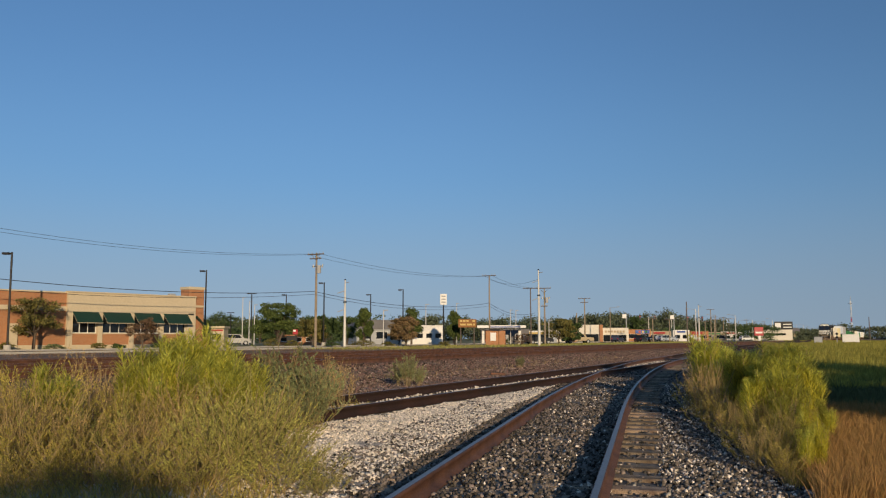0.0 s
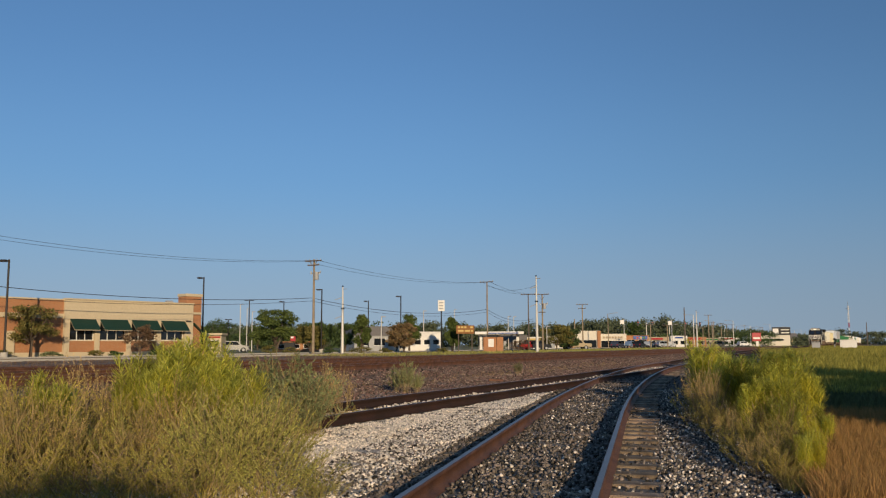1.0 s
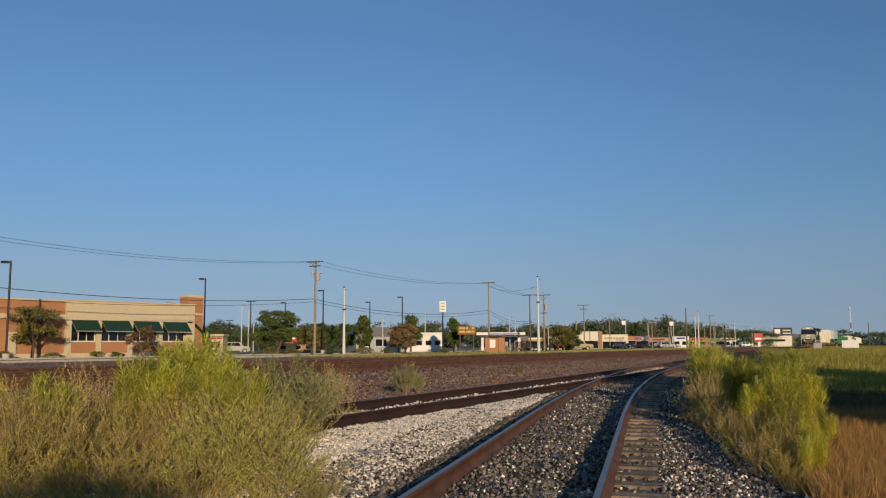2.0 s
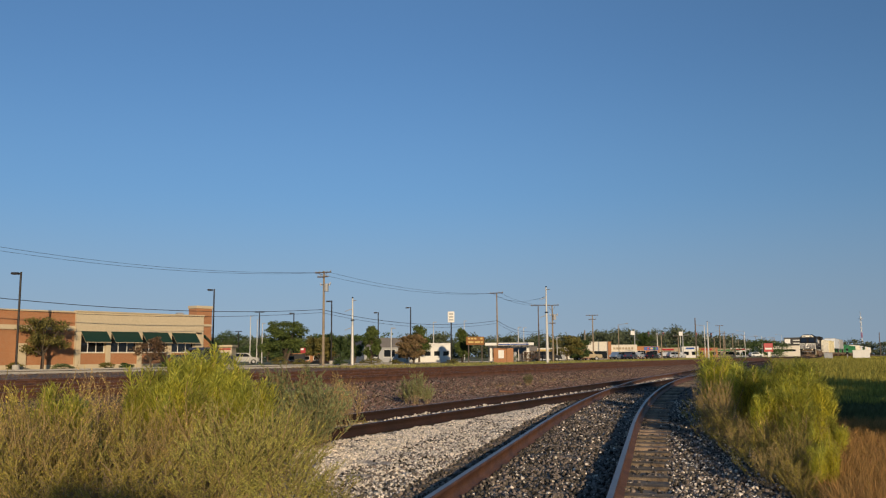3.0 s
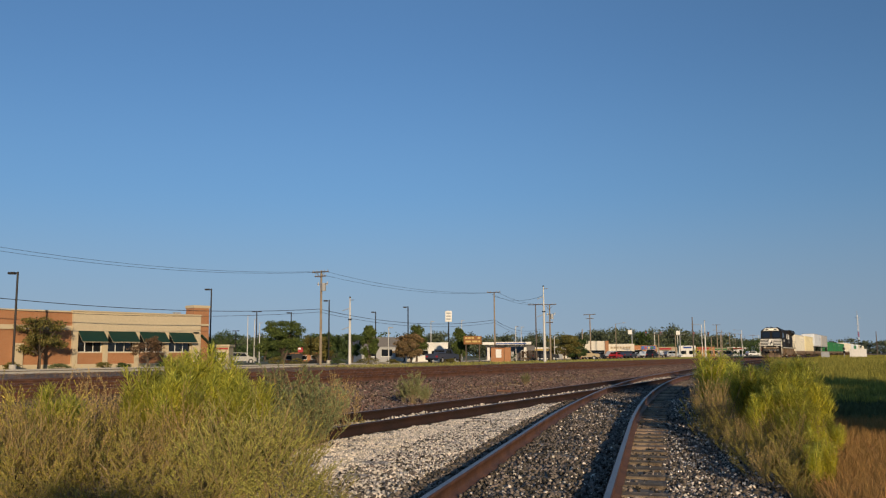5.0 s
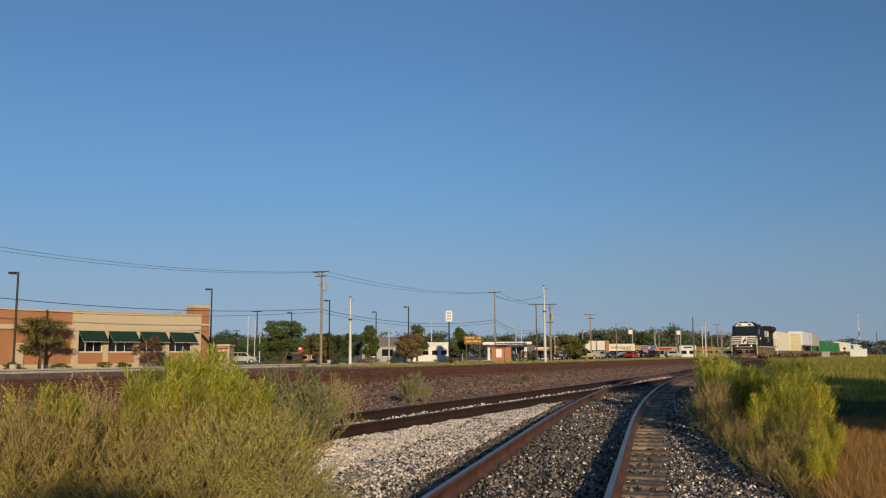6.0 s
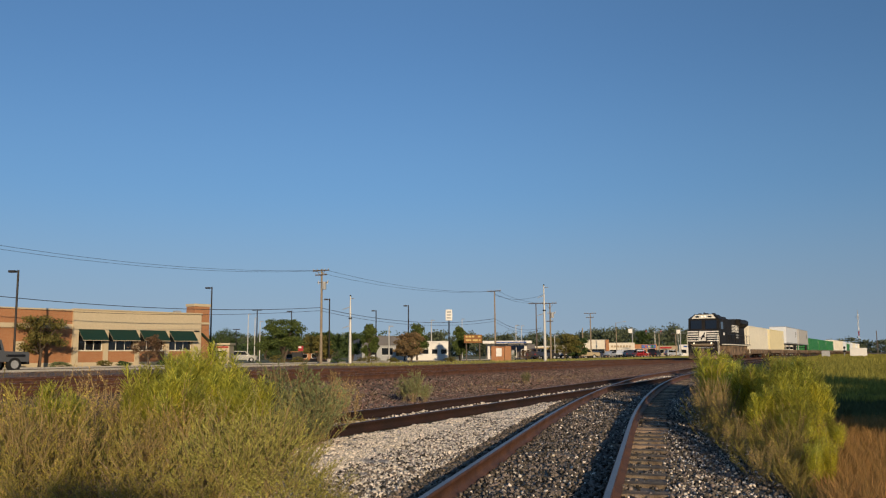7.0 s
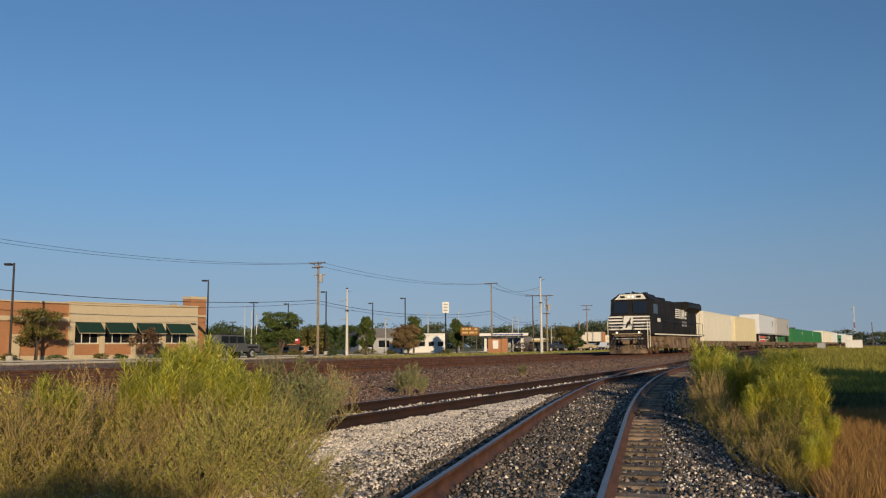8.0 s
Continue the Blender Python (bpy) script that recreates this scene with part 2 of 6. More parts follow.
def box(bm, x, y, z, sx, sy, sz, bev=0.0, m=None):
    """A box centred at x, y with its underside at z; slightly rounded edges where bev is given."""
    got = bmesh.ops.create_cube(bm, size=1.0, matrix=(m or Matrix()) @ Matrix.Translation((x, y, z + sz / 2)) @ Matrix.Diagonal((sx, sy, sz, 1)))
    if bev:
        es = list({e for v in got["verts"] for e in v.link_edges})
        bmesh.ops.bevel(bm, geom=es, offset=bev, segments=1, affect="EDGES")
    return bm


def rod(bm, a, b, r0, r1=None, seg=8):
    """A tapered round bar from a to b."""
    a, b = Vector(a), Vector(b)
    m = Matrix.Translation((a + b) / 2) @ (b - a).to_track_quat("Z", "Y").to_matrix().to_4x4()
    bmesh.ops.create_cone(bm, cap_ends=True, segments=seg, radius1=r0, radius2=r0 if r1 is None else r1, depth=(b - a).length, matrix=m)
    return bm


def prism(bm, outline, y0, y1):
    """A solid with the given x, z outline, from y0 to y1."""
    f = [bm.verts.new((x, y0, z)) for x, z in outline]
    g = [bm.verts.new((x, y1, z)) for x, z in outline]
    n = len(outline)
    bm.faces.new(f)
    bm.faces.new(g[::-1])
    for i in range(n):
        bm.faces.new((f[(i + 1) % n], f[i], g[i], g[(i + 1) % n]))
    bmesh.ops.recalc_face_normals(bm, faces=bm.faces[:])
    return bm


B = bmesh.new


def ring(bm, x, y, z, w, h, bar, depth):
    """A window frame standing in the x-z plane: one hollow rectangle, its lower edge at z."""
    o = [(-w / 2, 0), (w / 2, 0), (w / 2, h), (-w / 2, h)]
    i = [(-w / 2 + bar, bar), (w / 2 - bar, bar), (w / 2 - bar, h - bar), (-w / 2 + bar, h - bar)]
    lay_ = [[bm.verts.new((x + a, y + d, z + c)) for a, c in q] for d in (-depth / 2, depth / 2) for q in (o, i)]
    for k in range(4):
        j = (k + 1) % 4
        fo, fi, bo, bi = lay_
        for q in ((fo[k], fo[j], fi[j], fi[k]), (bo[j], bo[k], bi[k], bi[j]), (fo[j], fo[k], bo[k], bo[j]), (fi[k], fi[j], bi[j], bi[k])):
            bm.faces.new(q)
    return bm


def mesh_of(name, verts, faces, mat):
    me = bpy.data.meshes.new(name)
    nv, nf, k = len(verts), len(faces), faces.shape[1]
    me.vertices.add(nv)
    me.vertices.foreach_set("co", np.asarray(verts, np.float32).ravel())
    me.loops.add(nf * k)
    me.loops.foreach_set("vertex_index", np.asarray(faces, np.int32).ravel())
    me.polygons.add(nf)
    me.polygons.foreach_set("loop_start", np.arange(nf, dtype=np.int32) * k)
    me.update(calc_edges=True)
    me.materials.append(mat)
    return me


# The railway frame: x runs along the tracks, away from the camera, y across them to the far side.
RAILS = pose(0, 0, 0, 0, 0, 61.58)
MAIN, MAIN_FAR = 17.8, 22.1
LOW_TOP, MAIN_TOP = 0.18, 0.80
# The low ground of spur and siding rises gently along the view, away from the camera.
FOOT, RISE = 0.08, 0.008
LOW = pose(0, 0, FOOT, math.degrees(RISE), 0, 0) @ RAILS


def siding_y(s):
    """Where the siding's centre line lies across the tracks; it bends towards the main lines far off."""
    k = np.clip(np.asarray(s, float) - 20, 0, 45)
    return 8.9 + 0.0011 * k * k


def spur_y(s):
    """Where the spur's centre line lies across the tracks; it curves into the siding."""
    k = s - 14
    n = 4.81 + (0.25 * k - 0.0026 * k * k if k > 0 else 0.256 * k)
    side = float(siding_y(s))
    d = side - n if s < 50 else 0.0
    return side - (d + math.sqrt(d * d + 0.06)) / 2


def lie(s, n):
    """Height of the ground in the railway frame."""
    low = FOOT + RISE * min(60.0, max(-40.0, 0.8796 * s + 0.476 * n))
    pts = ((-6.0, low - 0.12), (-1.2, low - 0.10), (14.3, low), (16.1, 0.60), (24.0, 0.60), (33.0, 0.58), (36.0, 0.52), (48.0, 0.55))
    if n <= pts[0][0]:
        z = pts[0][1]
    elif n >= pts[-1][0]:
        z = pts[-1][1]
    else:
        for (p, q), (r, t) in zip(pts, pts[1:]):
            if p <= n <= r:
                z = q + (t - q) * (n - p) / (r - p)
                break
    return z


# ---- ground and tracks ----
def sheet(name, ss, ns, zfun, mat, at=RAILS):
    S, N = np.meshgrid(ss, ns, indexing="ij")
    Z = np.array([[zfun(s, n) for n in ns] for s in ss])
    v = np.stack([S, N, Z], -1).reshape(-1, 3)
    i = np.arange(len(ss) * len(ns)).reshape(len(ss), len(ns))
    f = np.stack([i[:-1, :-1], i[1:, :-1], i[1:, 1:], i[:-1, 1:]], -1).reshape(-1, 4)
    me = mesh_of(name, v, f, mat)
    ob = new(name, me)
    ob.matrix_basis = at
    return ob


def soil_z(s, n):
    w = 0.05 * noise.noise(Vector((s * 0.4, n * 0.4, 0))) + 0.03 * noise.noise(Vector((s * 1.7, n * 1.7, 3)))
    under = 0.25 if -7 < s < 63 and spur_y(s) - 2.8 < n < 13.6 else 0.0
    return lie(s, n) - 0.03 - under + (w if abs(n) < 60 and abs(s) < 120 else 0)


ss = np.concatenate([[-4500, -1500, -500, -150, -60], np.arange(-30, 70, 0.8), np.arange(70, 200, 6), [220, 260, 350, 500, 900, 1800, 4500]])
ns = np.concatenate([[-4500, -1500, -500, -150, -60], np.arange(-30, 16, 0.8), [16.1, 24.0, 28, 33, 36, 40, 48, 60, 80, 120, 200, 400, 900, 1800, 4500]])
ground = sheet("ground", ss, ns, soil_z, M_soil)
tagged(ground, "dry soil with thatch and low grass", "ground", kind="structure")


def verge_z(s, n):
    return lie(s, n) + 0.01
tagged(sheet("verge", np.array([74, 90, 120, 200, 400, 900, 3500]), np.array([36, 42, 49.7]), lambda s, n: lie(s, n) + 0.03, M_field), "mown yellow-green grass strip beside the road", "verge", kind="structure")
tagged(sheet("lots", np.array([-200, 0, 60, 120, 200, 400, 900, 3500]), np.array([62.2, 90, 200, 900]), verge_z, M_field), "grass and paved lots beyond the road", "lots", kind="structure")


def spur_bed(s, n):
    """Stone lies over the ties between the rails and on the siding's side; their other ends lie bare."""
    d = n - spur_y(s)
    w = 0.03 * noise.noise(Vector((s * 1.3, n * 1.3, 7))) + 0.02 * noise.noise(Vector((s * 3.3, n * 3.3, 2)))
    if d > -0.70:
        z = 0.008 - 0.022 * min(1, max(0, d - 0.80) / 0.5)
    else:
        z = -0.03 if d > -1.5 else -0.03 - 0.08 * min(1, (-d - 1.5) / 1.2)
    return z + w


S2 = np.arange(-6, 62, 0.5)
bed = sheet("ballast_bed", S2, np.arange(-4, 14.8, 0.25), lambda s, n: spur_bed(s, n) - (0.4 if n < spur_y(s) - 3.2 or n > siding_y(s) + 1.3 else 0), M_bed, LOW)
tagged(bed, "grey crushed stone ballast under spur and siding", "ballast", kind="structure")


def main_bed(s, n):
    return lie(s, n) + 0.012 + (0.04 * noise.noise(Vector((s * 1.1, n * 1.1, 5))) if s < 90 else 0)
bed = sheet("main_ballast_bed", np.concatenate([[-300, -60], np.arange(-20, 90, 0.6), [100, 140, 200, 300, 600, 1200, 3000]]), np.array([10.0, 10.4, 11.0, 11.6, 12.2, 12.8, 13.4, 14.0, 14.4, 14.8, 15.2, 15.6, 16.0, 16.3, 17, 18.5, 20, 21.3, 23, 24.0, 25, 27, 29, 31, 33, 36, 42, 49.7]), main_bed, M_bedmain)
tagged(bed, "rust-brown stone ballast bank under the main lines", "ballast", kind="structure")

RAIL = ((-0.070, 0), (0.070, 0), (0.070, 0.014), (0.012, 0.032), (0.010, 0.125), (0.036, 0.135), (0.036, 0.165), (0.028, 0.172), (-0.028, 0.172), (-0.036, 0.165), (-0.036, 0.135), (-0.010, 0.125), (-0.012, 0.032), (-0.070, 0.014))


def rail(name, path, top, mat, parent):
    """A flat-bottomed rail swept along path, a row of s, n; its worn head is a part of its own."""
    n = len(RAIL)
    v, w = [], []
    for i, (s, y) in enumerate(path):
        p, q = path[max(i - 1, 0)], path[min(i + 1, len(path) - 1)]
        d = Vector((q[0] - p[0], q[1] - p[1], 0)).normalized()
        side = Vector((-d.y, d.x, 0))
        c = Vector((s, y, top - 0.172))
        v += [tuple(c + side * a + Vector((0, 0, z))) for a, z in RAIL]
        w += [tuple(c + side * a + Vector((0, 0, z))) for a, z in ((0.027, 0.1735), (-0.027, 0.1735))]
    f = [(i * n + k, i * n + (k + 1) % n, (i + 1) * n + (k + 1) % n, (i + 1) * n + k) for i in range(len(path) - 1) for k in range(n)]
    g = [(2 * i, 2 * i + 1, 2 * i + 3, 2 * i + 2) for i in range(len(path) - 1)]
    ob = new(name, mesh_of(name, np.array(v), np.array(f), mat))
    ob.parent = parent
    hd = new("rail_head", mesh_of("rail_head", np.array(w), np.array(g), M_railhead))
    hd.parent = ob
    return ob


def tie_mesh(mat, length=2.6):
    me = bpy.data.meshes.new("tie")
    bm = box(B(), 0, 0, -0.17, 0.23, length, 0.17, 0.012)
    bm.to_mesh(me)
    bm.free()
    me.materials.append(mat)
    return me


spur = thing("spur_track", LOW, "rusty spur track with weathered timber ties", "railway track")
S = np.concatenate([np.arange(-8, 30, 2.0), np.arange(30, 46, 1.0)])
for side in (-0.753, 0.753):
    path = []
    for s in S:
        sl = (spur_y(s + 0.1) - spur_y(s - 0.1)) / 0.2
        k = 1 / math.hypot(1, sl)
        path.append((s - side * sl * k, spur_y(s) + side * k))
    rail("rail", path, LOW_TOP - 0.004, M_rail, spur)
siding = thing("siding_track", LOW, "dark rusty siding track on pale stone", "railway track")
for side in (-0.753, 0.753):
    rail("rail", [(s, float(siding_y(s)) + side) for s in (-30, -10, 0, 8, *range(14, 66, 3), 90, 130)], LOW_TOP, M_raildark, siding)
near_line = thing("main_track", RAILS, "rust-brown main line track on raised ballast", "railway track", "main line tracks")
third_line = thing("main_track", RAILS, "rust-brown main line track on raised ballast", "railway track", "main line tracks")
far_line = thing("main_track", RAILS, "rust-brown main line track on raised ballast", "railway track", "main line tracks")
for line, y in ((near_line, MAIN), (far_line, MAIN_FAR), (third_line, 27.0)):
    for side in (-0.753, 0.753):
        rail("rail", [(s, y + side) for s in (-120, 0, 20, 40, 80, 160, 400, 1200, 3000)], MAIN_TOP, M_rail, line)


# ---- utility poles, lamps, wires ----
def utility_pole(x, y, z, h, r, mat, label, arms=(), group="utility poles", turn=28.4, can=False):
    p = thing("utility_pole", pose(x, y, z, 0, 0, -turn), label, "utility pole", group)
    part("pole", rod(B(), (0, 0, 0), (0, 0, h), r, r * 0.62, 12), mat, p, smooth=False)
    for down, half in arms:
        arm = part("crossarm", box(B(), 0, -r, h - down, 2 * half, 0.10, 0.13, 0.01), M_wooddark, p)
        for k in (-0.9, -0.45, 0.45, 0.9):
            part("insulator", rod(B(), (half * k, -r, h - down + 0.13), (half * k, -r, h - down + 0.32), 0.05, 0.03, 8), M_greybox, arm)
    if can:
        can_ = part("transformer", rod(B(), (0.42, -0.1, h - 2.4), (0.42, -0.1, h - 1.5), 0.26, 0.26, 14), M_greybox, p, "grey transformer can")
        part("bracket", box(B(), 0.18, -0.05, h - 1.9, 0.3, 0.08, 0.08), M_dark, can_)
        for x in (-0.32, 0.85):
            part("cutout", rod(B(), (x, -0.1, h - 1.75), (x * 1.15, -0.1, h - 1.35), 0.07, 0.05, 8), M_steelpale, p)
        part("cutout_arm", box(B(), 0.25, -0.1, h - 1.62, 1.5, 0.08, 0.08), M_wooddark, p)
        for x in (-0.55, 0.55):
            part("brace", rod(B(), (x, -0.15, h - 0.22), (0, -0.15, h - 0.85), 0.03, 0.03, 6), M_wooddark, p)
        part("street_arm", rod(B(), (0.3, -0.1, h - 1.7), (1.05, -0.1, h - 1.45), 0.04, 0.04, 6), M_greybox, p)
    return p


def lot_lamp(x, y, z, h, heads, label, turn=0):
    p = thing("lot_lamp", pose(x, y, z, 0, 0, turn), label, "lamp post", "parking lot lamps")
    part("base", rod(B(), (0, 0, 0), (0, 0, 0.5), 0.28, 0.28, 12), M_concrete, p)
    part("pole", rod(B(), (0, 0, 0.5), (0, 0, h), 0.10, 0.08, 8), M_bronze, p)
    for k in heads:
        arm = part("arm", box(B(), 0.2 * k, 0, h - 0.14, 0.4, 0.07, 0.07), M_bronze, p)
        part("lamp_head", box(B(), 0.46 * k, 0, h - 0.20, 0.55, 0.42, 0.18, 0.03), M_bronze, arm)
    return p


BASE = 0.55
utility_pole(-13.8, 98, BASE, 10.9, 0.17, M_wood, "weathered timber utility pole with transformer and crossarm", ((0.25, 1.15), (0.75, 0.8)), can=True)
utility_pole(8.0, 126, BASE, 10.3, 0.14, M_wood, "brown timber utility pole with one crossarm", ((0.1, 1.1),))
utility_pole(15.7, 140, BASE, 9.2, 0.13, M_wooddark, "brown timber utility pole with one crossarm", ((0.05, 1.25),))
utility_pole(18.0, 140, BASE, 9.2, 0.16, M_wood, "weathered timber utility pole with one crossarm", ((0.05, 1.25), (3.0, 0.6)), can=True)
utility_pole(33.4, 190, BASE, 9.9, 0.17, M_wood, "weathered timber utility pole with two crossarms", ((0.1, 1.4), (1.0, 0.9)))
utility_pole(31.6, 190, BASE, 6.6, 0.18, M_wood, "short weathered timber pole", ())
utility_pole(65.2, 220, BASE, 10.4, 0.20, M_wooddark, "dark timber pole without arms", ())
utility_pole(153.6, 300, BASE, 8.3, 0.20, M_wooddark, "dark timber pole without arms", ())
for x, y, h in ((84.4, 260, 9.8), (73.0, 235, 6.5), (62.0, 225, 6.0), (92.0, 280, 8.0), (112.0, 330, 9.0), (128.0, 370, 9.5), (141.0, 400, 10.0), (99.0, 300, 7.5), (176.0, 480, 11.0), (196.0, 520, 11.0), (55.0, 215, 6.0), (81.0, 255, 6.0), (224.0, 580, 12.0)):
    utility_pole(x, y, BASE, h, 0.17, M_wood, "distant timber utility pole", ((0.15, 1.2),), "distant utility poles")


def steel_pole(x, y, h, r, label):
    p = thing("steel_pole", pose(x, y, BASE, 0, 0, 0), label, "utility pole", "steel poles")
    part("shaft", rod(B(), (0, 0, 0), (0, 0, h), r * 0.9, r * 0.3, 16), M_steelpale, p)
    for k, d in enumerate((0.3, 1.3, 3.6)):
        arm = part("insulator_arm", rod(B(), (0, 0, h - d), (-0.9 if k else 0.5, -0.5, h - d - (0.35 if k else 0)), 0.05, 0.04, 6), M_greybox, p)
    part("collar", rod(B(), (0, 0, h * 0.66), (0, 0, h * 0.66 + 0.15), r * 0.95, r * 0.95, 16), M_dark, p)
    part("cap", rod(B(), (0, 0, h), (0, 0, h + 0.15), r * 0.6, r * 0.3, 12), M_dark, p)
    return p


steel_pole(13.4, 110, 9.8, 0.23, "tall pale steel pole with insulator arms")
steel_pole(-11.2, 105, 8.2, 0.24, "pale tapered steel pole with thin top")
steel_pole(59.0, 190, 8.3, 0.24, "tall pale steel pole with insulator arms")
lot_lamp(-34.1, 68.2, BASE + 0.03, 7.93, (-1,), "dark bronze single-head parking lot lamp")
lot_lamp(-26.5, 98, BASE, 8.9, (-1,), "dark bronze single-head parking lot lamp")
lot_lamp(-15.1, 115, BASE, 8.6, (-1,), "dark bronze single-head parking lot lamp")
lot_lamp(-29.2, 135, BASE, 8.3, (-1, 1), "dark bronze double-head parking lot lamp")
lot_lamp(-24.6, 140, BASE, 8.3, (-1,), "dark bronze single-head parking lot lamp")
lot_lamp(-10.7, 140, BASE, 8.3, (-1,), "dark bronze single-head parking lot lamp")
lot_lamp(-4.9, 128, BASE, 8.4, (-1,), "dark bronze single-head parking lot lamp")
lot_lamp(-44.5, 185, BASE, 6.8, (-1, 1), "dark bronze double-head parking lot lamp")


def wire(a, b, sag, thick=0.016, name="overhead_wire"):
    """A hanging cable from a to b."""
    a, b = Vector(a), Vector(b)
    cu = bpy.data.curves.new(name, "CURVE")
    cu.dimensions, cu.bevel_depth, cu.bevel_resolution = "3D", thick, 1
    sp = cu.splines.new("POLY")
    sp.points.add(24)
    for i in range(25):
        k = i / 24
        p = a.lerp(b, k) - Vector((0, 0, 4 * sag * k * (1 - k)))
        sp.points[i].co = (*p, 1)
    cu.materials.append(M_wire)
    return tagged(new(name, cu), "thin black overhead cable between poles", "cable", "overhead wires")


PC, PF, PD = Vector((-14.0, 98, 11.3)), Vector((8.0, 126, 10.8)), Vector((16.5, 140, 9.8))
PL = Vector((-46.5, 55.0, 12.15))
for off in (-1.1, 0.9):
    o = Vector((off * 0.8, -off * 0.6, 0))
    wire(PL + o, PC + o, 1.6)
    wire(PC + o, PF + o, 0.9)
    wire(PF + o * 0.7, PD + o * 0.7, 0.5)
for up_l, up_c, up_f, sag, thick in ((7.9, 6.98, 6.75, 1.3, 0.032), (6.5, 6.64, 6.35, 1.15, 0.022)):
    lo_l, lo_c, lo_f = (Vector((p.x, p.y, z)) for p, z in ((PL, up_l), (PC, up_c), (PF, up_f)))
    wire(lo_l, lo_c, sag, thick)
    wire(lo_c, lo_f, 1.1, thick * 0.9)
    wire(lo_f, Vector((PD.x, PD.y, up_f - 1.0)), 0.9, thick * 0.8)
wire((13.4, 110, 9.2), (8.0, 126, 10.3), 0.7)
utility_pole(-46.5, 55.0, BASE, 12.0, 0.20, M_wood, "weathered timber utility pole with crossarm", ((0.25, 1.35),))


# ---- the train ----
def flatcar(length, label):
    car = thing("flatcar", Matrix(), label, "flatcar", "flatcars of the train")
    bm = B()
    box(bm, length / 2, 0, 0.80, length - 0.8, 2.5, 0.28, 0.02)
    box(bm, length / 2, 0, 0.48, length - 5.0, 0.7, 0.36, 0.02)
    part("deck", bm, M_under, car)
    for y in (-1.22, 1.22):
        part("side_sill", box(B(), length / 2, y, 0.55, length - 3.6, 0.08, 0.42), M_under, car)
    for x in (2.0, length - 2.0):
        tr = part("bogie", box(box(B(), x, -0.95, 0.36, 2.5, 0.22, 0.36, 0.05), x, 0.95, 0.36, 2.5, 0.22, 0.36, 0.05), M_under, car)
        for dx in (-0.88, 0.88):
            bm = B()
            for y in (-0.75, 0.75):
                rod(bm, (x + dx, y - 0.06, 0.46), (x + dx, y + 0.06, 0.46), 0.46, 0.46, 18)
            rod(bm, (x + dx, -0.75, 0.46), (x + dx, 0.75, 0.46), 0.08, 0.08, 8)
            part("wheelset", bm, M_rail, tr)
    for x in (0.2, length - 0.2):
        part("coupler", box(B(), x, 0, 0.75, 0.9, 0.25, 0.25), M_under, car)
    return car


def container(length, mat, label, h=2.9, doors=True):
    c = thing("container", Matrix(), label, "shipping container", "containers on the train")
    part("body", box(B(), length / 2, 0, 0, length, 2.5, h, 0.02), mat, c)
    for y in (-1.255, 1.255):
        bm = B()
        k = 0
        while 0.5 + k * 0.61 < length - 0.3:
            box(bm, 0.5 + k * 0.61, y, 0.16, 0.05, 0.010, h - 0.30)
            k += 1
        part("rib_panel", bm, mat, c)
        part("top_rail", box(B(), length / 2, y, h - 0.12, length, 0.03, 0.12), mat, c)
        part("bottom_rail", box(B(), length / 2, y, 0, length, 0.03, 0.15), mat, c)
        for x in (0.09, length - 0.09):
            part("corner_post", box(B(), x, y, 0.15, 0.18, 0.04, h - 0.27), mat, c)
        part("placard", box(B(), length - 1.4, y * 1.006, h * 0.62, 0.7, 0.012, 0.45), M_whitepaint if mat is not M_trailer else M_greybox, c)
    if doors:
        for y in (-0.62, 0.62):
            d = part("door", box(B(), -0.012, y, 0.12, 0.03, 1.2, h - 0.25, 0.01), mat, c)
            for k in (-0.3, 0.25):
                part("lock_bar", rod(B(), (-0.045, y + k, 0.2), (-0.045, y + k, h - 0.25), 0.02, 0.02, 6), M_greybox, d)
    return c


def trailer(length, label, mat):
    c = thing("road_trailer", Matrix(), label, "trailer", "trailers on the train")
    part("body", box(B(), length / 2, 0, 1.05, length, 2.55, 2.65, 0.03), mat, c)
    part("roof_rail", box(B(), length / 2, 0, 3.70, length, 2.57, 0.07), M_greybox, c)
    for y in (-1.285, 1.285):
        part("side_rail", box(B(), length / 2, y, 1.02, length, 0.03, 0.18), M_greybox, c)
        part("placard", box(B(), length - 2.4, y * 1.004, 2.2, 0.35, 0.01, 0.9), M_dark, c)
    for x in (length - 1.6, length - 2.9):
        ax = part("axle", rod(B(), (x, -1.0, 0.5), (x, 1.0, 0.5), 0.07, 0.07, 8), M_dark, c)
        for y in (-1.05, 1.05):
            part("tyre", rod(B(), (x, y - 0.14, 0.5), (x, y + 0.14, 0.5), 0.5, 0.5, 18), M_tyre, ax)
    for y in (-0.8, 0.8):
        part("landing_leg", box(B(), 3.0, y, 0, 0.14, 0.14, 1.05), M_greybox, c)
    part("frame", box(B(), length * 0.6, 0, 0.85, length * 0.7, 0.9, 0.2), M_dark, c)
    return c


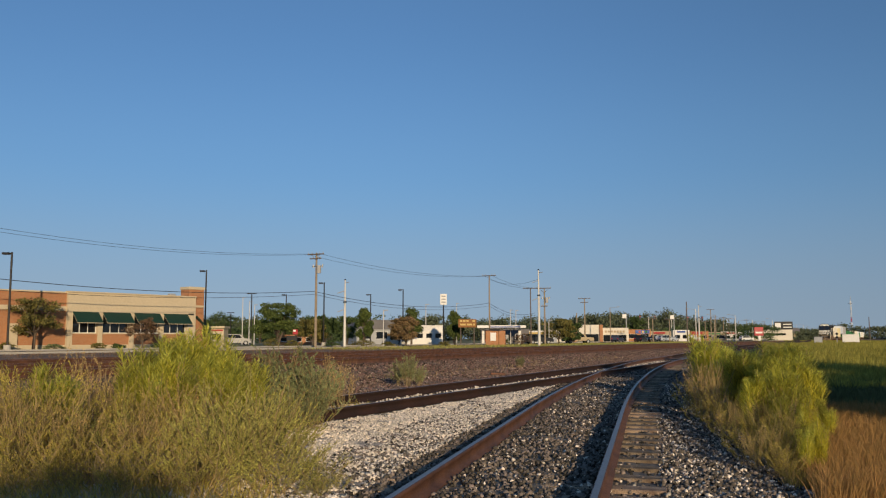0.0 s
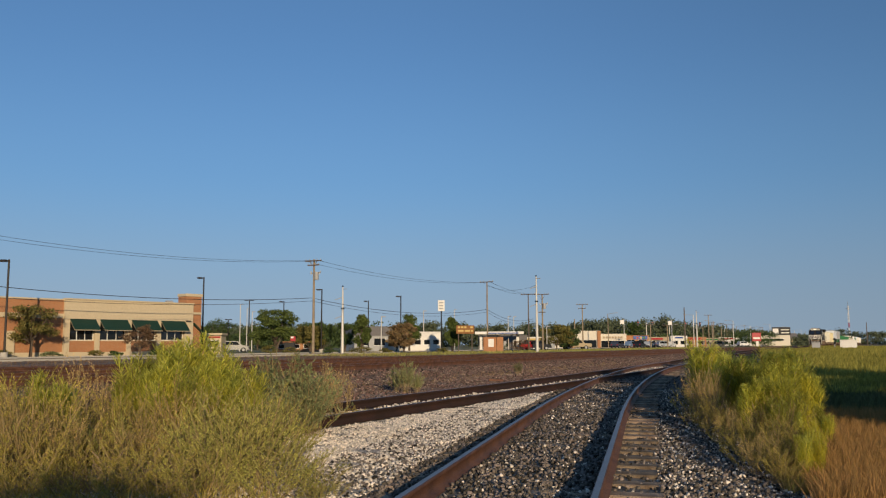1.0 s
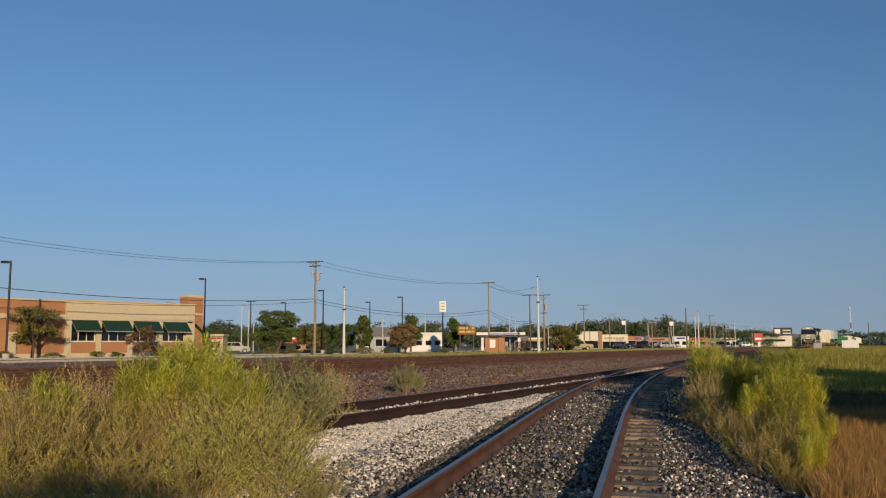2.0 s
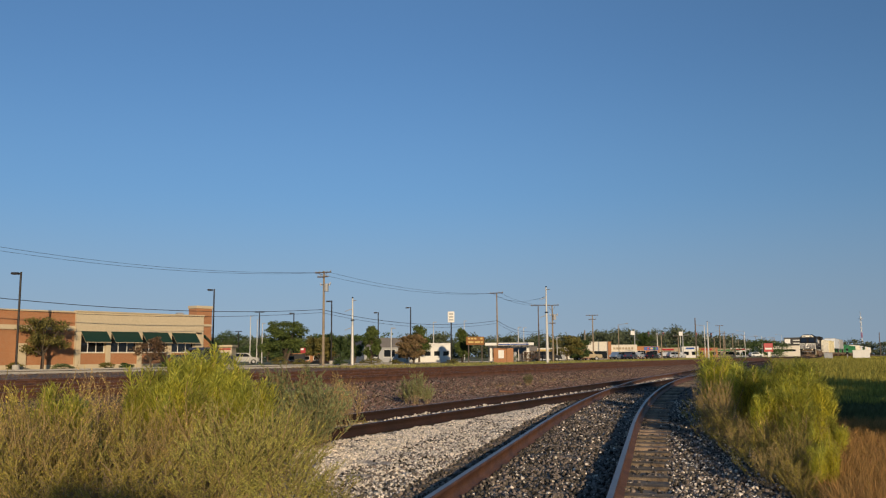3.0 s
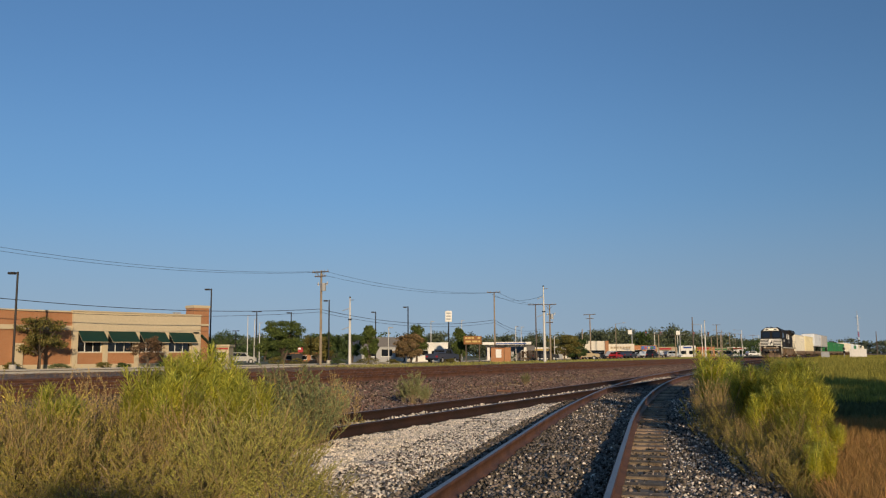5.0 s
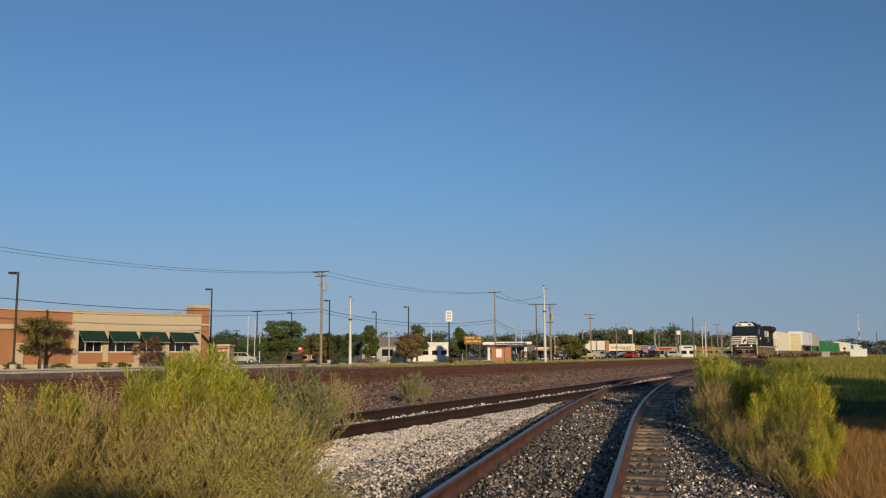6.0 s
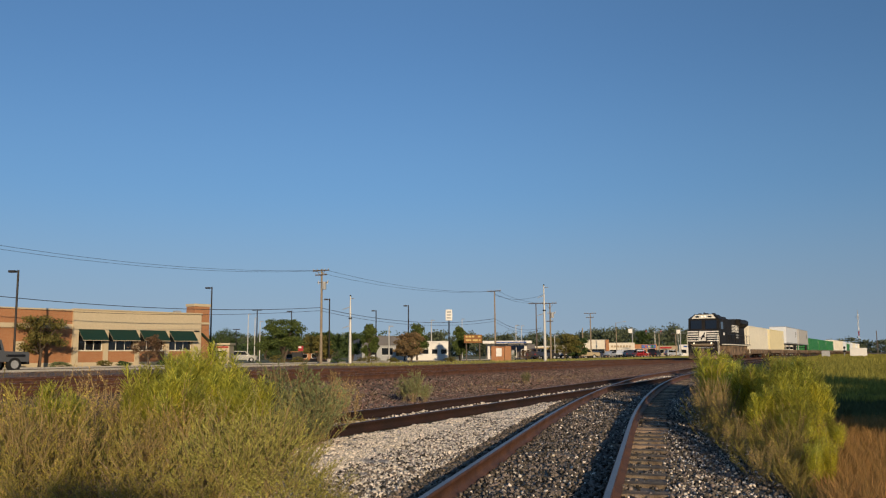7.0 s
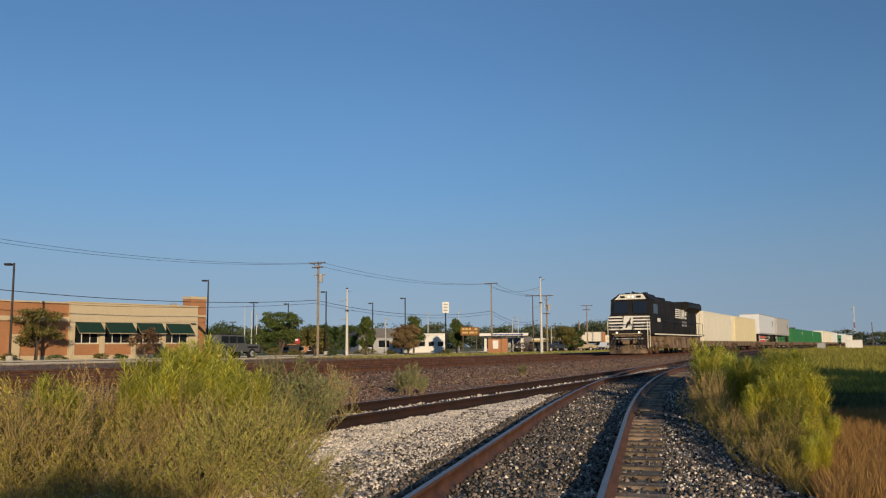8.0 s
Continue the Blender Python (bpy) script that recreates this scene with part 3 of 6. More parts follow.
def locomotive():
    """A wide-nosed six-axle diesel; x runs back from the nose, z up from the rail head."""
    L = thing("locomotive", Matrix(), "black diesel locomotive with white nose stripes and lit headlamps", "locomotive")
    part("walkway", box(B(), 11.0, 0, 1.50, 20.6, 3.05, 0.16, 0.02), M_loco, L, "walkway edged in pale yellow")
    for y in (-1.535, 1.535):
        part("edge_stripe", box(B(), 11.6, y, 1.50, 18.0, 0.02, 0.10), M_cream, L)
    part("frame", box(B(), 11.0, 0, 1.0, 20.4, 2.3, 0.5, 0.04), M_under, L)
    tank = part("fuel_tank", prism(B(), ((7.6, 0.45), (14.6, 0.45), (14.9, 0.75), (14.9, 1.3), (7.3, 1.3), (7.3, 0.75)), -1.45, 1.45), M_under, L, "dusty brown fuel tank")
    # nose and cab
    bm = B()
    prism(bm, ((0.75, 1.66), (2.4, 1.66), (2.4, 3.05), (1.05, 2.98), (0.78, 2.70)), -1.50, 1.50)
    part("nose", bm, M_loco, L)
    cab = part("cab", prism(B(), ((1.55, 1.66), (4.9, 1.66), (4.9, 4.16), (1.66, 4.16), (1.42, 2.95)), -1.55, 1.55), M_loco, L)
    roof = B()
    lower = [roof.verts.new(c) for c in ((1.60, -1.55, 4.16), (5.0, -1.55, 4.16), (5.0, 1.55, 4.16), (1.60, 1.55, 4.16))]
    upper = [roof.verts.new(c) for c in ((1.95, -0.95, 4.66), (4.8, -0.95, 4.66), (4.8, 0.95, 4.66), (1.95, 0.95, 4.66))]
    roof.faces.new(upper)
    for k in range(4):
        roof.faces.new((lower[k], lower[(k + 1) % 4], upper[(k + 1) % 4], upper[k]))
    part("cab_roof", roof, M_loco, cab)
    band = B()
    q = [band.verts.new(c) for c in ((1.575, -1.22, 4.19), (1.575, 1.22, 4.19), (1.875, 0.88, 4.60), (1.875, -0.88, 4.60))]
    q2 = [band.verts.new((v.co.x + 0.05, v.co.y, v.co.z)) for v in q]
    band.faces.new(q)
    for k in range(4):
        band.faces.new((q[k], q2[k], q2[(k + 1) % 4], q[(k + 1) % 4]))
    part("roof_band", band, M_cream, cab, "cream number band over the windscreen")
    for y in (-0.62, 0.62):
        part("number_box", box(B(), 1.66, y, 4.30, 0.06, 0.34, 0.16), M_dark, cab)
    for y in (-0.74, 0.74):
        part("windscreen", prism(B(), ((1.405, 3.12), (1.43, 3.10), (1.585, 3.98), (1.56, 4.0)), y - 0.55, y + 0.55), M_glass, cab)
    for y in (-1.56, 1.56):
        part("side_window", box(B(), 2.9, y, 3.1, 1.3, 0.02, 0.75, 0.01), M_glass, cab)
        part("cab_number", box(B(), 3.9, y, 2.5, 0.9, 0.012, 0.28), M_stripe, cab)
    for y in (-0.5, 0.0, 0.5):
        part("roof_box", box(B(), 3.4, y * 1.4, 4.65, 0.5, 0.3, 0.14), M_dark, cab)
    part("horn", rod(B(), (3.0, 0.2, 4.80), (3.6, 0.2, 4.80), 0.08, 0.05, 8), M_dark, cab)
    # white stripes round the nose
    for k in range(5):
        z = 1.86 + k * 0.23
        for y in (-0.95, 0.95):
            part("nose_stripe", box(B(), 0.745 + (0.0 if k < 4 else 0.05), y, z, 0.03, 1.08, 0.11), M_stripe, L)
        for y in (-1.505, 1.505):
            part("side_stripe", box(B(), 1.05, y, z, 0.5, 0.02, 0.11), M_stripe, L)
    part("emblem", prism(B(), ((-0.42, 0), (0.30, 0), (0.42, 1.02), (-0.30, 1.02)), -0.01, 0.01), M_stripe, L, "white panel behind a black emblem").matrix_basis = pose(0.725, 0, 1.88, 0, 0, -90)
    part("emblem_shape", prism(B(), ((0.0, 0.05), (0.14, 0.0), (0.30, 0.34), (0.58, 0.42), (0.52, 0.60), (0.62, 0.92), (0.50, 0.98), (0.40, 0.72), (0.16, 0.52)), -0.005, 0.005), M_dark, L).matrix_basis = pose(0.708, 0.20, 1.98, 0, 0, -90) @ Matrix.Diagonal((0.75, 1, 0.8, 1))
    part("front_ledge", box(B(), 0.48, 0, 1.52, 0.5, 2.2, 0.07), M_tan, L, "pale ledge over the coupler")
    part("front_rail", rod(B(), (0.42, -1.3, 2.25), (0.42, 1.3, 2.25), 0.022, 0.022, 6), M_dark, L)
    for y in (-1.3, -0.55, 0.55, 1.3):
        part("front_stanchion", rod(B(), (0.42, y, 1.5), (0.42, y, 2.25), 0.02, 0.02, 6), M_dark, L)
    part("nose_door", box(B(), 0.76, 0.95, 2.10, 0.03, 0.6, 0.02), M_dark, L)
    for y in (-0.55, 0.55):
        part("coupler_cylinder", rod(B(), (0.62, y, 1.0), (0.30, y, 0.95), 0.16, 0.12, 10), M_under, L)
    part("air_hose_rack", box(B(), 0.52, 0, 1.15, 0.12, 2.3, 0.10, 0.02), M_greybox, L)
    for y in (-0.85, 0.85):
        part("ditch_light", rod(B(), (0.70, y, 1.66), (0.56, y, 1.66), 0.06, 0.07, 14), M_headlamp, L, "lit round ditch light")
    for y in (-0.16, 0.16):
        part("headlight", rod(B(), (1.80, y, 4.40), (1.66, y, 4.40), 0.055, 0.065, 14), M_headlamp, L, "lit headlight above the windscreen")
    # pilot and steps
    part("pilot", prism(B(), ((0.62, 0.30), (0.78, 0.30), (0.78, 1.55), (0.62, 1.55)), -1.45, 1.45), M_loco, L, "black pilot sheet with hoses")
    plough = B()
    tip = [plough.verts.new(c) for c in ((0.10, 0, 0.10), (0.62, -1.45, 0.10), (0.62, 1.45, 0.10), (0.42, 0, 0.78), (0.66, -1.45, 0.66), (0.66, 1.45, 0.66))]
    for q in ((0, 1, 4, 3), (0, 3, 5, 2), (1, 2, 5, 4), (3, 4, 5), (0, 2, 1)):
        plough.faces.new([tip[k] for k in q])
    part("plough", plough, M_under, L, "dusty brown snow plough")
    part("coupler", box(B(), 0.1, 0, 0.78, 0.9, 0.35, 0.32, 0.05), M_under, L)
    part("anticlimber", box(B(), 0.5, 0, 1.36, 0.3, 2.0, 0.10), M_under, L)
    for y in (-1.35, 1.35):
        for z in (0.5, 0.95):
            part("step", box(B(), 0.9, y, z, 0.7, 0.35, 0.05), M_dark, L)
        for x in (0.55, 1.25):
            part("grab_rail", rod(B(), (x, y * 1.12, 0.5), (x, y * 1.12, 2.5), 0.025, 0.025, 6), M_cream, L)
    for y in (-1.0, -0.8, -0.4, 0.4, 0.8, 1.0):
        part("hose", rod(B(), (0.25, y, 1.35), (0.05, y * 1.3, 0.45), 0.04, 0.04, 6), M_dark, L)
    # long hood
    hood = part("hood", prism(B(), ((4.9, 1.66), (17.2, 1.66), (17.2, 4.25), (16.9, 4.38), (5.2, 4.38), (4.9, 4.2)), -0.98, 0.98), M_loco, L)
    for k in range(9):
        for y in (-0.99, 0.99):
            part("hood_door", box(B(), 6.9 + k * 1.05, y, 1.75, 0.95, 0.02, 1.75, 0.005), M_loco, hood)
    part("cab_back", box(B(), 5.9, 0, 1.66, 1.9, 2.7, 2.62, 0.05), M_loco, L)
    for x in (5.35, 6.0, 6.6):
        for y in (-1.36, 1.36):
            part("cabinet_door", box(B(), x, y, 1.8, 0.55, 0.02, 1.9, 0.01), M_loco, L)
    part("exhaust", box(B(), 9.6, 0, 4.38, 1.4, 0.9, 0.16), M_dark, hood)
    part("dynamic_brake", box(B(), 7.0, 0, 4.20, 2.2, 2.2, 0.32, 0.05), M_loco, hood)
    rad = B()
    ring_ = [(1.00, 3.62), (1.46, 4.02), (1.46, 4.40), (1.28, 4.56)]
    outline = [(-y, z) for y, z in ring_] + [(y, z) for y, z in ring_[::-1]]
    ends = [[rad.verts.new((x, y, z)) for y, z in outline] for x in (15.3, 20.9)]
    rad.faces.new(ends[0])
    rad.faces.new(ends[1][::-1])
    for k in range(8):
        rad.faces.new((ends[0][(k + 1) % 8], ends[0][k], ends[1][k], ends[1][(k + 1) % 8]))
    bmesh.ops.recalc_face_normals(rad, faces=rad.faces[:])
    rad = part("radiator", rad, M_loco, L, "black flared radiator housing")
    part("radiator_cabin", box(B(), 18.2, 0, 1.66, 4.2, 2.1, 1.95, 0.03), M_loco, L)
    for y in (-1.49, 1.49):
        part("radiator_grille", box(B(), 18.1, y * 0.985, 4.06, 5.0, 0.02, 0.30), M_dark, rad)
        # side mark: plain white shapes
    for y in (-1.03, 1.03):
        for k in range(5):
            part("side_mark", box(B(), 12.9, y, 3.02 + 0.17 * k, 2.3 - 0.06 * k, 0.02, 0.10), M_stripe, hood)
        part("side_mark", prism(B(), ((0, 0), (0.35, 0), (0.75, 0.5), (0.75, 0), (1.1, 0), (1.25, 0.8), (0.9, 0.8), (0.5, 0.3), (0.5, 0.8), (0.15, 0.8)), -0.01, 0.01), M_stripe, hood).matrix_basis = pose(14.2, y, 3.0)
        part("side_mark", prism(B(), ((0, 0), (0.95, 0), (1.05, 0.45), (0.4, 0.6), (1.15, 0.65), (1.2, 0.8), (0.25, 0.8), (0.15, 0.35), (0.7, 0.2), (0.05, 0.15)), -0.01, 0.01), M_stripe, hood).matrix_basis = pose(15.5, y, 3.0)
        for z, w in ((2.62, 1.7), (2.34, 1.9)):
            part("number_bar", box(B(), 15.3, y, z, w, 0.02, 0.16), M_greybox, hood)
    for y in (-1.30, 1.30):
        for k in range(6):
            part("air_tank" if k == 2 else "frame_box", box(B(), 8.0 + k * 1.2, y, 1.12, 0.8 - 0.1 * (k % 2), 0.3, 0.30, 0.04), M_under, L)
    # handrails
    for y in (-1.48, 1.48):
        part("handrail", rod(B(), (5.2, y, 2.66), (21.0, y, 2.66), 0.022, 0.022, 6), M_dark, L)
        for k in range(9):
            part("stanchion", rod(B(), (5.2 + k * 1.97, y, 1.66), (5.2 + k * 1.97, y, 2.66), 0.02, 0.02, 6), M_dark, L)
        for x in (20.7, 21.1):
            part("end_grab", rod(B(), (x, y, 0.6), (x, y, 2.75), 0.025, 0.025, 6), M_cream, L)
    part("end_platform", box(B(), 21.1, 0, 1.45, 0.5, 2.9, 0.12), M_under, L)
    # bogies with three axles each
    for x in (3.9, 17.6):
        tr = part("bogie", box(box(box(B(), x, -1.1, 0.55, 4.6, 0.25, 0.45, 0.06), x, 1.1, 0.55, 4.6, 0.25, 0.45, 0.06), x, 0, 0.6, 1.2, 2.2, 0.3), M_under, L, "dusty brown three-axle bogie")
        for dx in (-2.0, 0.0, 2.0):
            for y in (-0.78, 0.78):
                part("wheel", rod(B(), (x + dx, y - 0.07, 0.53), (x + dx, y + 0.07, 0.53), 0.53, 0.53, 20), M_rail, tr)
            for y in (-1.25, 1.25):
                part("axle_box", box(B(), x + dx, y, 0.42, 0.4, 0.12, 0.35, 0.04), M_under, tr)
    return L


ROLLING = []          # (thing, metres behind the nose, height over the rail head)
ROLLING.append((locomotive(), 0.0, 0.0))


def load_car(start, length, kind, mat=None, label=""):
    car = flatcar(length, "dusty brown flatcar under load")
    ROLLING.append((car, start, 0.0))
    if kind == "trailer":
        ROLLING.append((trailer(length - 2.0, label, mat), start + 1.0, 1.085))
    else:
        ROLLING.append((container(length - 1.6, mat, label, 2.4 if mat is M_green else 2.9), start + 0.8, 1.085))


load_car(21.7, 18.0, "box", M_cream, "cream ribbed shipping container")
load_car(40.0, 18.0, "box", M_creamold, "yellowed cream ribbed shipping container")
load_car(59.5, 18.5, "trailer", M_trailer, "white road trailer with dark roof edge")
load_car(79.0, 18.5, "trailer", M_trailerold, "faded grey road trailer with dark roof edge")
for k in range(3):
    load_car(100 + 23 * k, 22.0, "box", M_green, "dark green ribbed shipping container")
for k, (m, w) in enumerate(((M_cream, "cream"), (M_cream, "cream"), (M_trailer, "white"), (M_green, "dark green"), (M_trailer, "white"), (M_cream, "cream"), (M_trailer, "white"), (M_cream, "cream"))):
    load_car(172 + 20 * k, 19.0, "box", m, w + " ribbed shipping container")


# ---- road ----
def flat(name, s0, s1, n0, n1, z, h, mat, label, cat):
    ob = part(name, box(B(), (s0 + s1) / 2, (n0 + n1) / 2, z - 0.3, s1 - s0, n1 - n0, h + 0.3), mat)
    ob.matrix_basis = RAILS
    return tagged(ob, label, cat, kind="structure")


ROAD_Z = 0.58
flat("road", -300, 3000, 50.1, 61.9, ROAD_Z, 0.0, M_asphalt, "worn grey asphalt road beside the tracks", "road")
flat("kerb_near", -300, 84, 49.8, 50.1, ROAD_Z, 0.13, M_concrete, "pale concrete kerb", "kerb")
flat("kerb_far", -300, 3000, 61.9, 62.2, ROAD_Z, 0.13, M_concrete, "pale concrete kerb", "kerb")
flat("lot", -30, 66, 62.2, 64.5, ROAD_Z, 0.04, M_concrete, "pale concrete walk before the store", "walk")
flat("lane_line", -300, 900, 58.4, 58.55, ROAD_Z + 0.004, 0.004, M_yellow, "yellow painted lane line", "road marking")


# ---- the store ----
def store():
    heading = math.degrees(math.atan2(11.0, 8.95))
    st = thing("store", pose(-34.55, 80, 0.55, 0, 0, heading), "single-storey cream and orange brick store with green awnings", "building")
    Lb, H = 14.1, 5.38
    # the bay: piers and spandrels leave the window openings free
    edges = (0.0, 0.52, 3.05, 3.55, 6.40, 6.90, 9.75, 10.25, 13.05, Lb)
    for x0, x1 in ((edges[0], edges[1]), (edges[2], edges[3]), (edges[4], edges[5]), (edges[6], edges[7]), (edges[8], edges[9])):
        part("pier", box(B(), (x0 + x1) / 2, 0.15, 0.0, x1 - x0, 0.5, 3.4), M_eifs, st)
    part("upper_wall", box(B(), Lb / 2, 0.17, 3.4, Lb, 0.46, H - 3.4), M_eifs, st)
    part("cornice", box(B(), Lb / 2, 0.14, H, Lb + 0.1, 0.62, 0.13, 0.02), M_eifs, st)
    for k in range(4):
        x0, x1 = edges[1 + 2 * k], edges[2 + 2 * k]
        w, c = x1 - x0, (x0 + x1) / 2
        part("base_course", box(B(), c, 0.17, 0.0, w, 0.40, 0.45), M_eifs, st)
        part("spandrel", box(B(), c, 0.19, 0.45, w, 0.36, 1.03), M_brick, st, "orange brick under the window")
        part("window_sill", box(B(), c, 0.10, 1.48, w, 0.30, 0.08), M_eifs, st)
        win = part("window", ring(B(), c, 0.27, 1.56, w, 1.84, 0.06, 0.06), M_whitepaint, st)
        for j in range(3):
            part("pane", box(B(), x0 + w * (j + 0.5) / 3, 0.28, 1.62, w / 3 - 0.07, 0.02, 1.72), M_glass, win)
        for j in (1, 2):
            part("mullion", box(B(), x0 + 0.03 + (w - 0.06) * j / 3, 0.26, 1.56, 0.06, 0.07, 1.84), M_whitepaint, win)
        aw = part("awning", prism(B(), ((-0.10, 3.58), (-1.02, 2.60), (-1.02, 2.50), (-0.96, 2.50), (-0.10, 3.44)), x0 - 0.02, x1 + 0.02), M_awning, st, "sloping dark green awning")
        aw.matrix_basis = pose(0, 0, 0, 0, 0, 90) @ Matrix.Diagonal((1, -1, 1, 1))
        part("awning_edge", box(B(), c, -1.03, 2.48, w + 0.06, 0.03, 0.07), M_tan, st)
        for x in (x0, x1):
            part("awning_arm", rod(B(), (x, -1.0, 2.54), (x, -0.12, 3.46), 0.03, 0.03, 6), M_tan, st)
    part("back_wall", box(B(), Lb / 2, 6.0, 0.0, Lb, 0.3, H), M_eifs, st)
    part("inner_floor", box(B(), Lb / 2, 3.2, 0.02, Lb - 0.8, 5.2, 0.08), M_roof, st)
    part("roof", box(B(), Lb / 2 - 10, 7.5, 4.7, Lb + 20, 13.5, 0.2), M_roof, st)
    part("end_wall", box(B(), Lb - 0.2, 3.3, 0.0, 0.4, 5.6, H), M_brick, st)
    # brick wing, set back a little
    part("wing_wall", box(B(), -16.0, 0.42, 0.45, 32.0, 0.4, 4.85), M_brick, st, "orange brick wing")
    part("wing_base", box(B(), -16.0, 0.40, 0.0, 32.0, 0.46, 0.45), M_eifs, st)
    part("wing_band", box(B(), -16.0, 0.38, 3.62, 32.0, 0.46, 0.42), M_eifs, st, "cream band across the brick")
    part("wing_cornice", box(B(), -16.0, 0.38, 5.30, 32.0, 0.56, 0.13), M_eifs, st)
    part("wing_pier", box(B(), -4.9, 0.3, 0.0, 0.85, 0.5, 2.4), M_eifs, st)
    # corner tower over the entrance
    tw = part("tower", box(B(), Lb + 0.35, 1.1, 0.0, 1.9, 1.5, 6.25), M_brick, st, "orange brick corner tower")
    part("tower_band", box(B(), Lb + 0.35, 1.1, 4.35, 1.96, 1.56, 0.22), M_eifs, tw)
    part("tower_cornice", box(B(), Lb + 0.35, 1.1, 6.25, 2.06, 1.66, 0.30, 0.03), M_eifs, tw)
    aw = part("side_awning", prism(B(), ((Lb + 0.2, 3.42), (Lb + 1.5, 2.3), (Lb + 1.5, 2.2), (Lb + 0.2, 3.25)), -0.1, 3.2), M_awning, st, "sloping dark green awning")
    part("roof_unit", box(B(), 12.2, 1.6, H - 0.05, 0.7, 0.5, 0.45, 0.03), M_greybox, st)
    part("wall_lamp", box(B(), 13.4, -0.25, 3.55, 0.5, 0.3, 0.1), M_dark, st)
    return st


store()


# ---- trees and shrubs ----
def leaf_cards(rng, centres, size, stretch=1.0):
    """Small folded leaf sprays: one bent quad each, at the given centres."""
    n = len(centres)
    d = rng.normal(size=(n, 3))
    d /= np.linalg.norm(d, axis=1, keepdims=True)
    e = np.cross(d, rng.normal(size=(n, 3)))
    e /= np.linalg.norm(e, axis=1, keepdims=True)
    s = size * rng.uniform(0.6, 1.4, (n, 1))
    f = np.cross(d, e) * s * 0.18
    v = np.stack([centres - d * s * stretch, centres + e * s * 0.5 + f, centres + d * s * stretch, centres - e * s * 0.5 + f], 1).reshape(-1, 3)
    return v, np.arange(4 * n).reshape(n, 4)


def tree(x, y, z, h, w, mat, label, seed, trunk=0.25, name="tree", leaves=2600, size=0.20, pointed=0.0, group="street trees"):
    """A broad-leaved tree: forked trunk, limbs, and a crown of uneven leafy lobes with gaps."""
    rng = np.random.default_rng(seed)
    t = thing(name, pose(x, y, z), label, "shrub" if name == "shrub" else "tree", group)
    crown0 = h * trunk
    bm = rod(B(), (0, 0, -0.1), (0.05 * w * rng.normal(), 0, crown0 + 0.1 * h), 0.045 * h ** 0.8, 0.03 * h ** 0.8, 9)
    lobes = []
    for k in range(30):
        a, r = rng.uniform(0, 2 * np.pi), (rng.uniform(0.05, 1) ** 0.6)
        zz = rng.uniform(0.12, 0.92)
        wide = w / 2 * (1 - pointed * zz) * math.sqrt(max(0.08, 1 - (2 * zz - 0.85) ** 2 * 0.75))
        c = np.array([np.cos(a) * r * wide * 0.84, np.sin(a) * r * wide * 0.84, crown0 + (h - crown0) * zz])
        lobes.append((c, w * rng.uniform(0.10, 0.17), (h - crown0) * rng.uniform(0.07, 0.13)))
        if k < 14:
            rod(bm, (0, 0, crown0 * rng.uniform(0.8, 1.2)), c, 0.014 * h ** 0.8, 0.004 * h, 5)
    part("trunk", bm, M_bark, t)
    pts = []
    for c, rw, rh in lobes:
        n = leaves * 2 // 30
        p = rng.normal(size=(n, 3))
        p /= np.linalg.norm(p, axis=1, keepdims=True)
        p *= rng.uniform(0.15, 1.25, (n, 1)) ** 0.7
        pts.append(c + p * (rw, rw, rh))
    pts = np.concatenate(pts)
    v, f = leaf_cards(rng, pts, size * 0.66)
    cr = new("crown", mesh_of("crown", v, f, mat))
    cr.parent = t
    return t


G = 0.56
tree(-35.7, 76, G, 4.7, 5.0, M_leafolive, "young olive-green tree before the brick wing", 1, 0.28, leaves=2400, size=0.15)
tree(-27.6, 80.5, G, 3.0, 3.4, M_leafred, "small reddish-leaved tree before the store windows", 2, 0.25, leaves=1300, size=0.12)
tree(-23.2, 125, G, 6.3, 7.8, M_leaf, "broad green shade tree in the lots", 3, 0.2, leaves=4200, size=0.24)
tree(-15.7, 121, G, 4.3, 4.4, M_leafdark, "dark green tree in the lots", 4, 0.1)
tree(-19.5, 140, G, 5.0, 5.0, M_leafdark, "dark green tree in the lots", 14, 0.1)
tree(-13.4, 128, G, 4.6, 4.2, M_leafdark, "dark green tree in the lots", 24, 0.1)
tree(-17.0, 118, G, 3.7, 4.6, M_leafolive, "dull olive-brown tree in the lots", 34, 0.1)
tree(-9.9, 118, G, 5.2, 3.4, M_leaf, "pointed green tree in the lots", 5, 0.12, pointed=0.6, leaves=3200)
tree(-4.1, 116, G, 3.9, 4.6, M_leaftan, "rusty tan tree turning early", 6, 0.15, leaves=3200)
tree(-3.6, 127, G, 5.8, 4.0, M_leaf, "pointed green tree in the lots", 7, 0.2, pointed=0.5)
tree(2.7, 119, G, 4.9, 3.0, M_leaf, "pointed green tree in the lots", 8, 0.15, pointed=0.5)
tree(-47.5, 190, G, 7.0, 9.0, M_leafdark, "dark green tree behind the store", 9, 0.15)
tree(-40.0, 195, G, 5.5, 7.0, M_leaf, "green tree behind the store", 10, 0.15)
tree(-34.0, 185, G, 5.0, 6.0, M_leafdark, "dark green tree behind the store", 11, 0.15)
tree(22.0, 152, G, 4.6, 6.4, M_leafolive, "olive tree by the utility poles", 12, 0.15, leaves=3200)
tree(25.5, 158, G, 3.8, 4.5, M_leafdark, "dark green tree by the utility poles", 13, 0.1)
tree(77.5, 330, G, 9.5, 8.5, M_leafdark, "tall dark green tree above the shops", 15, 0.2, leaves=2600, size=0.4)
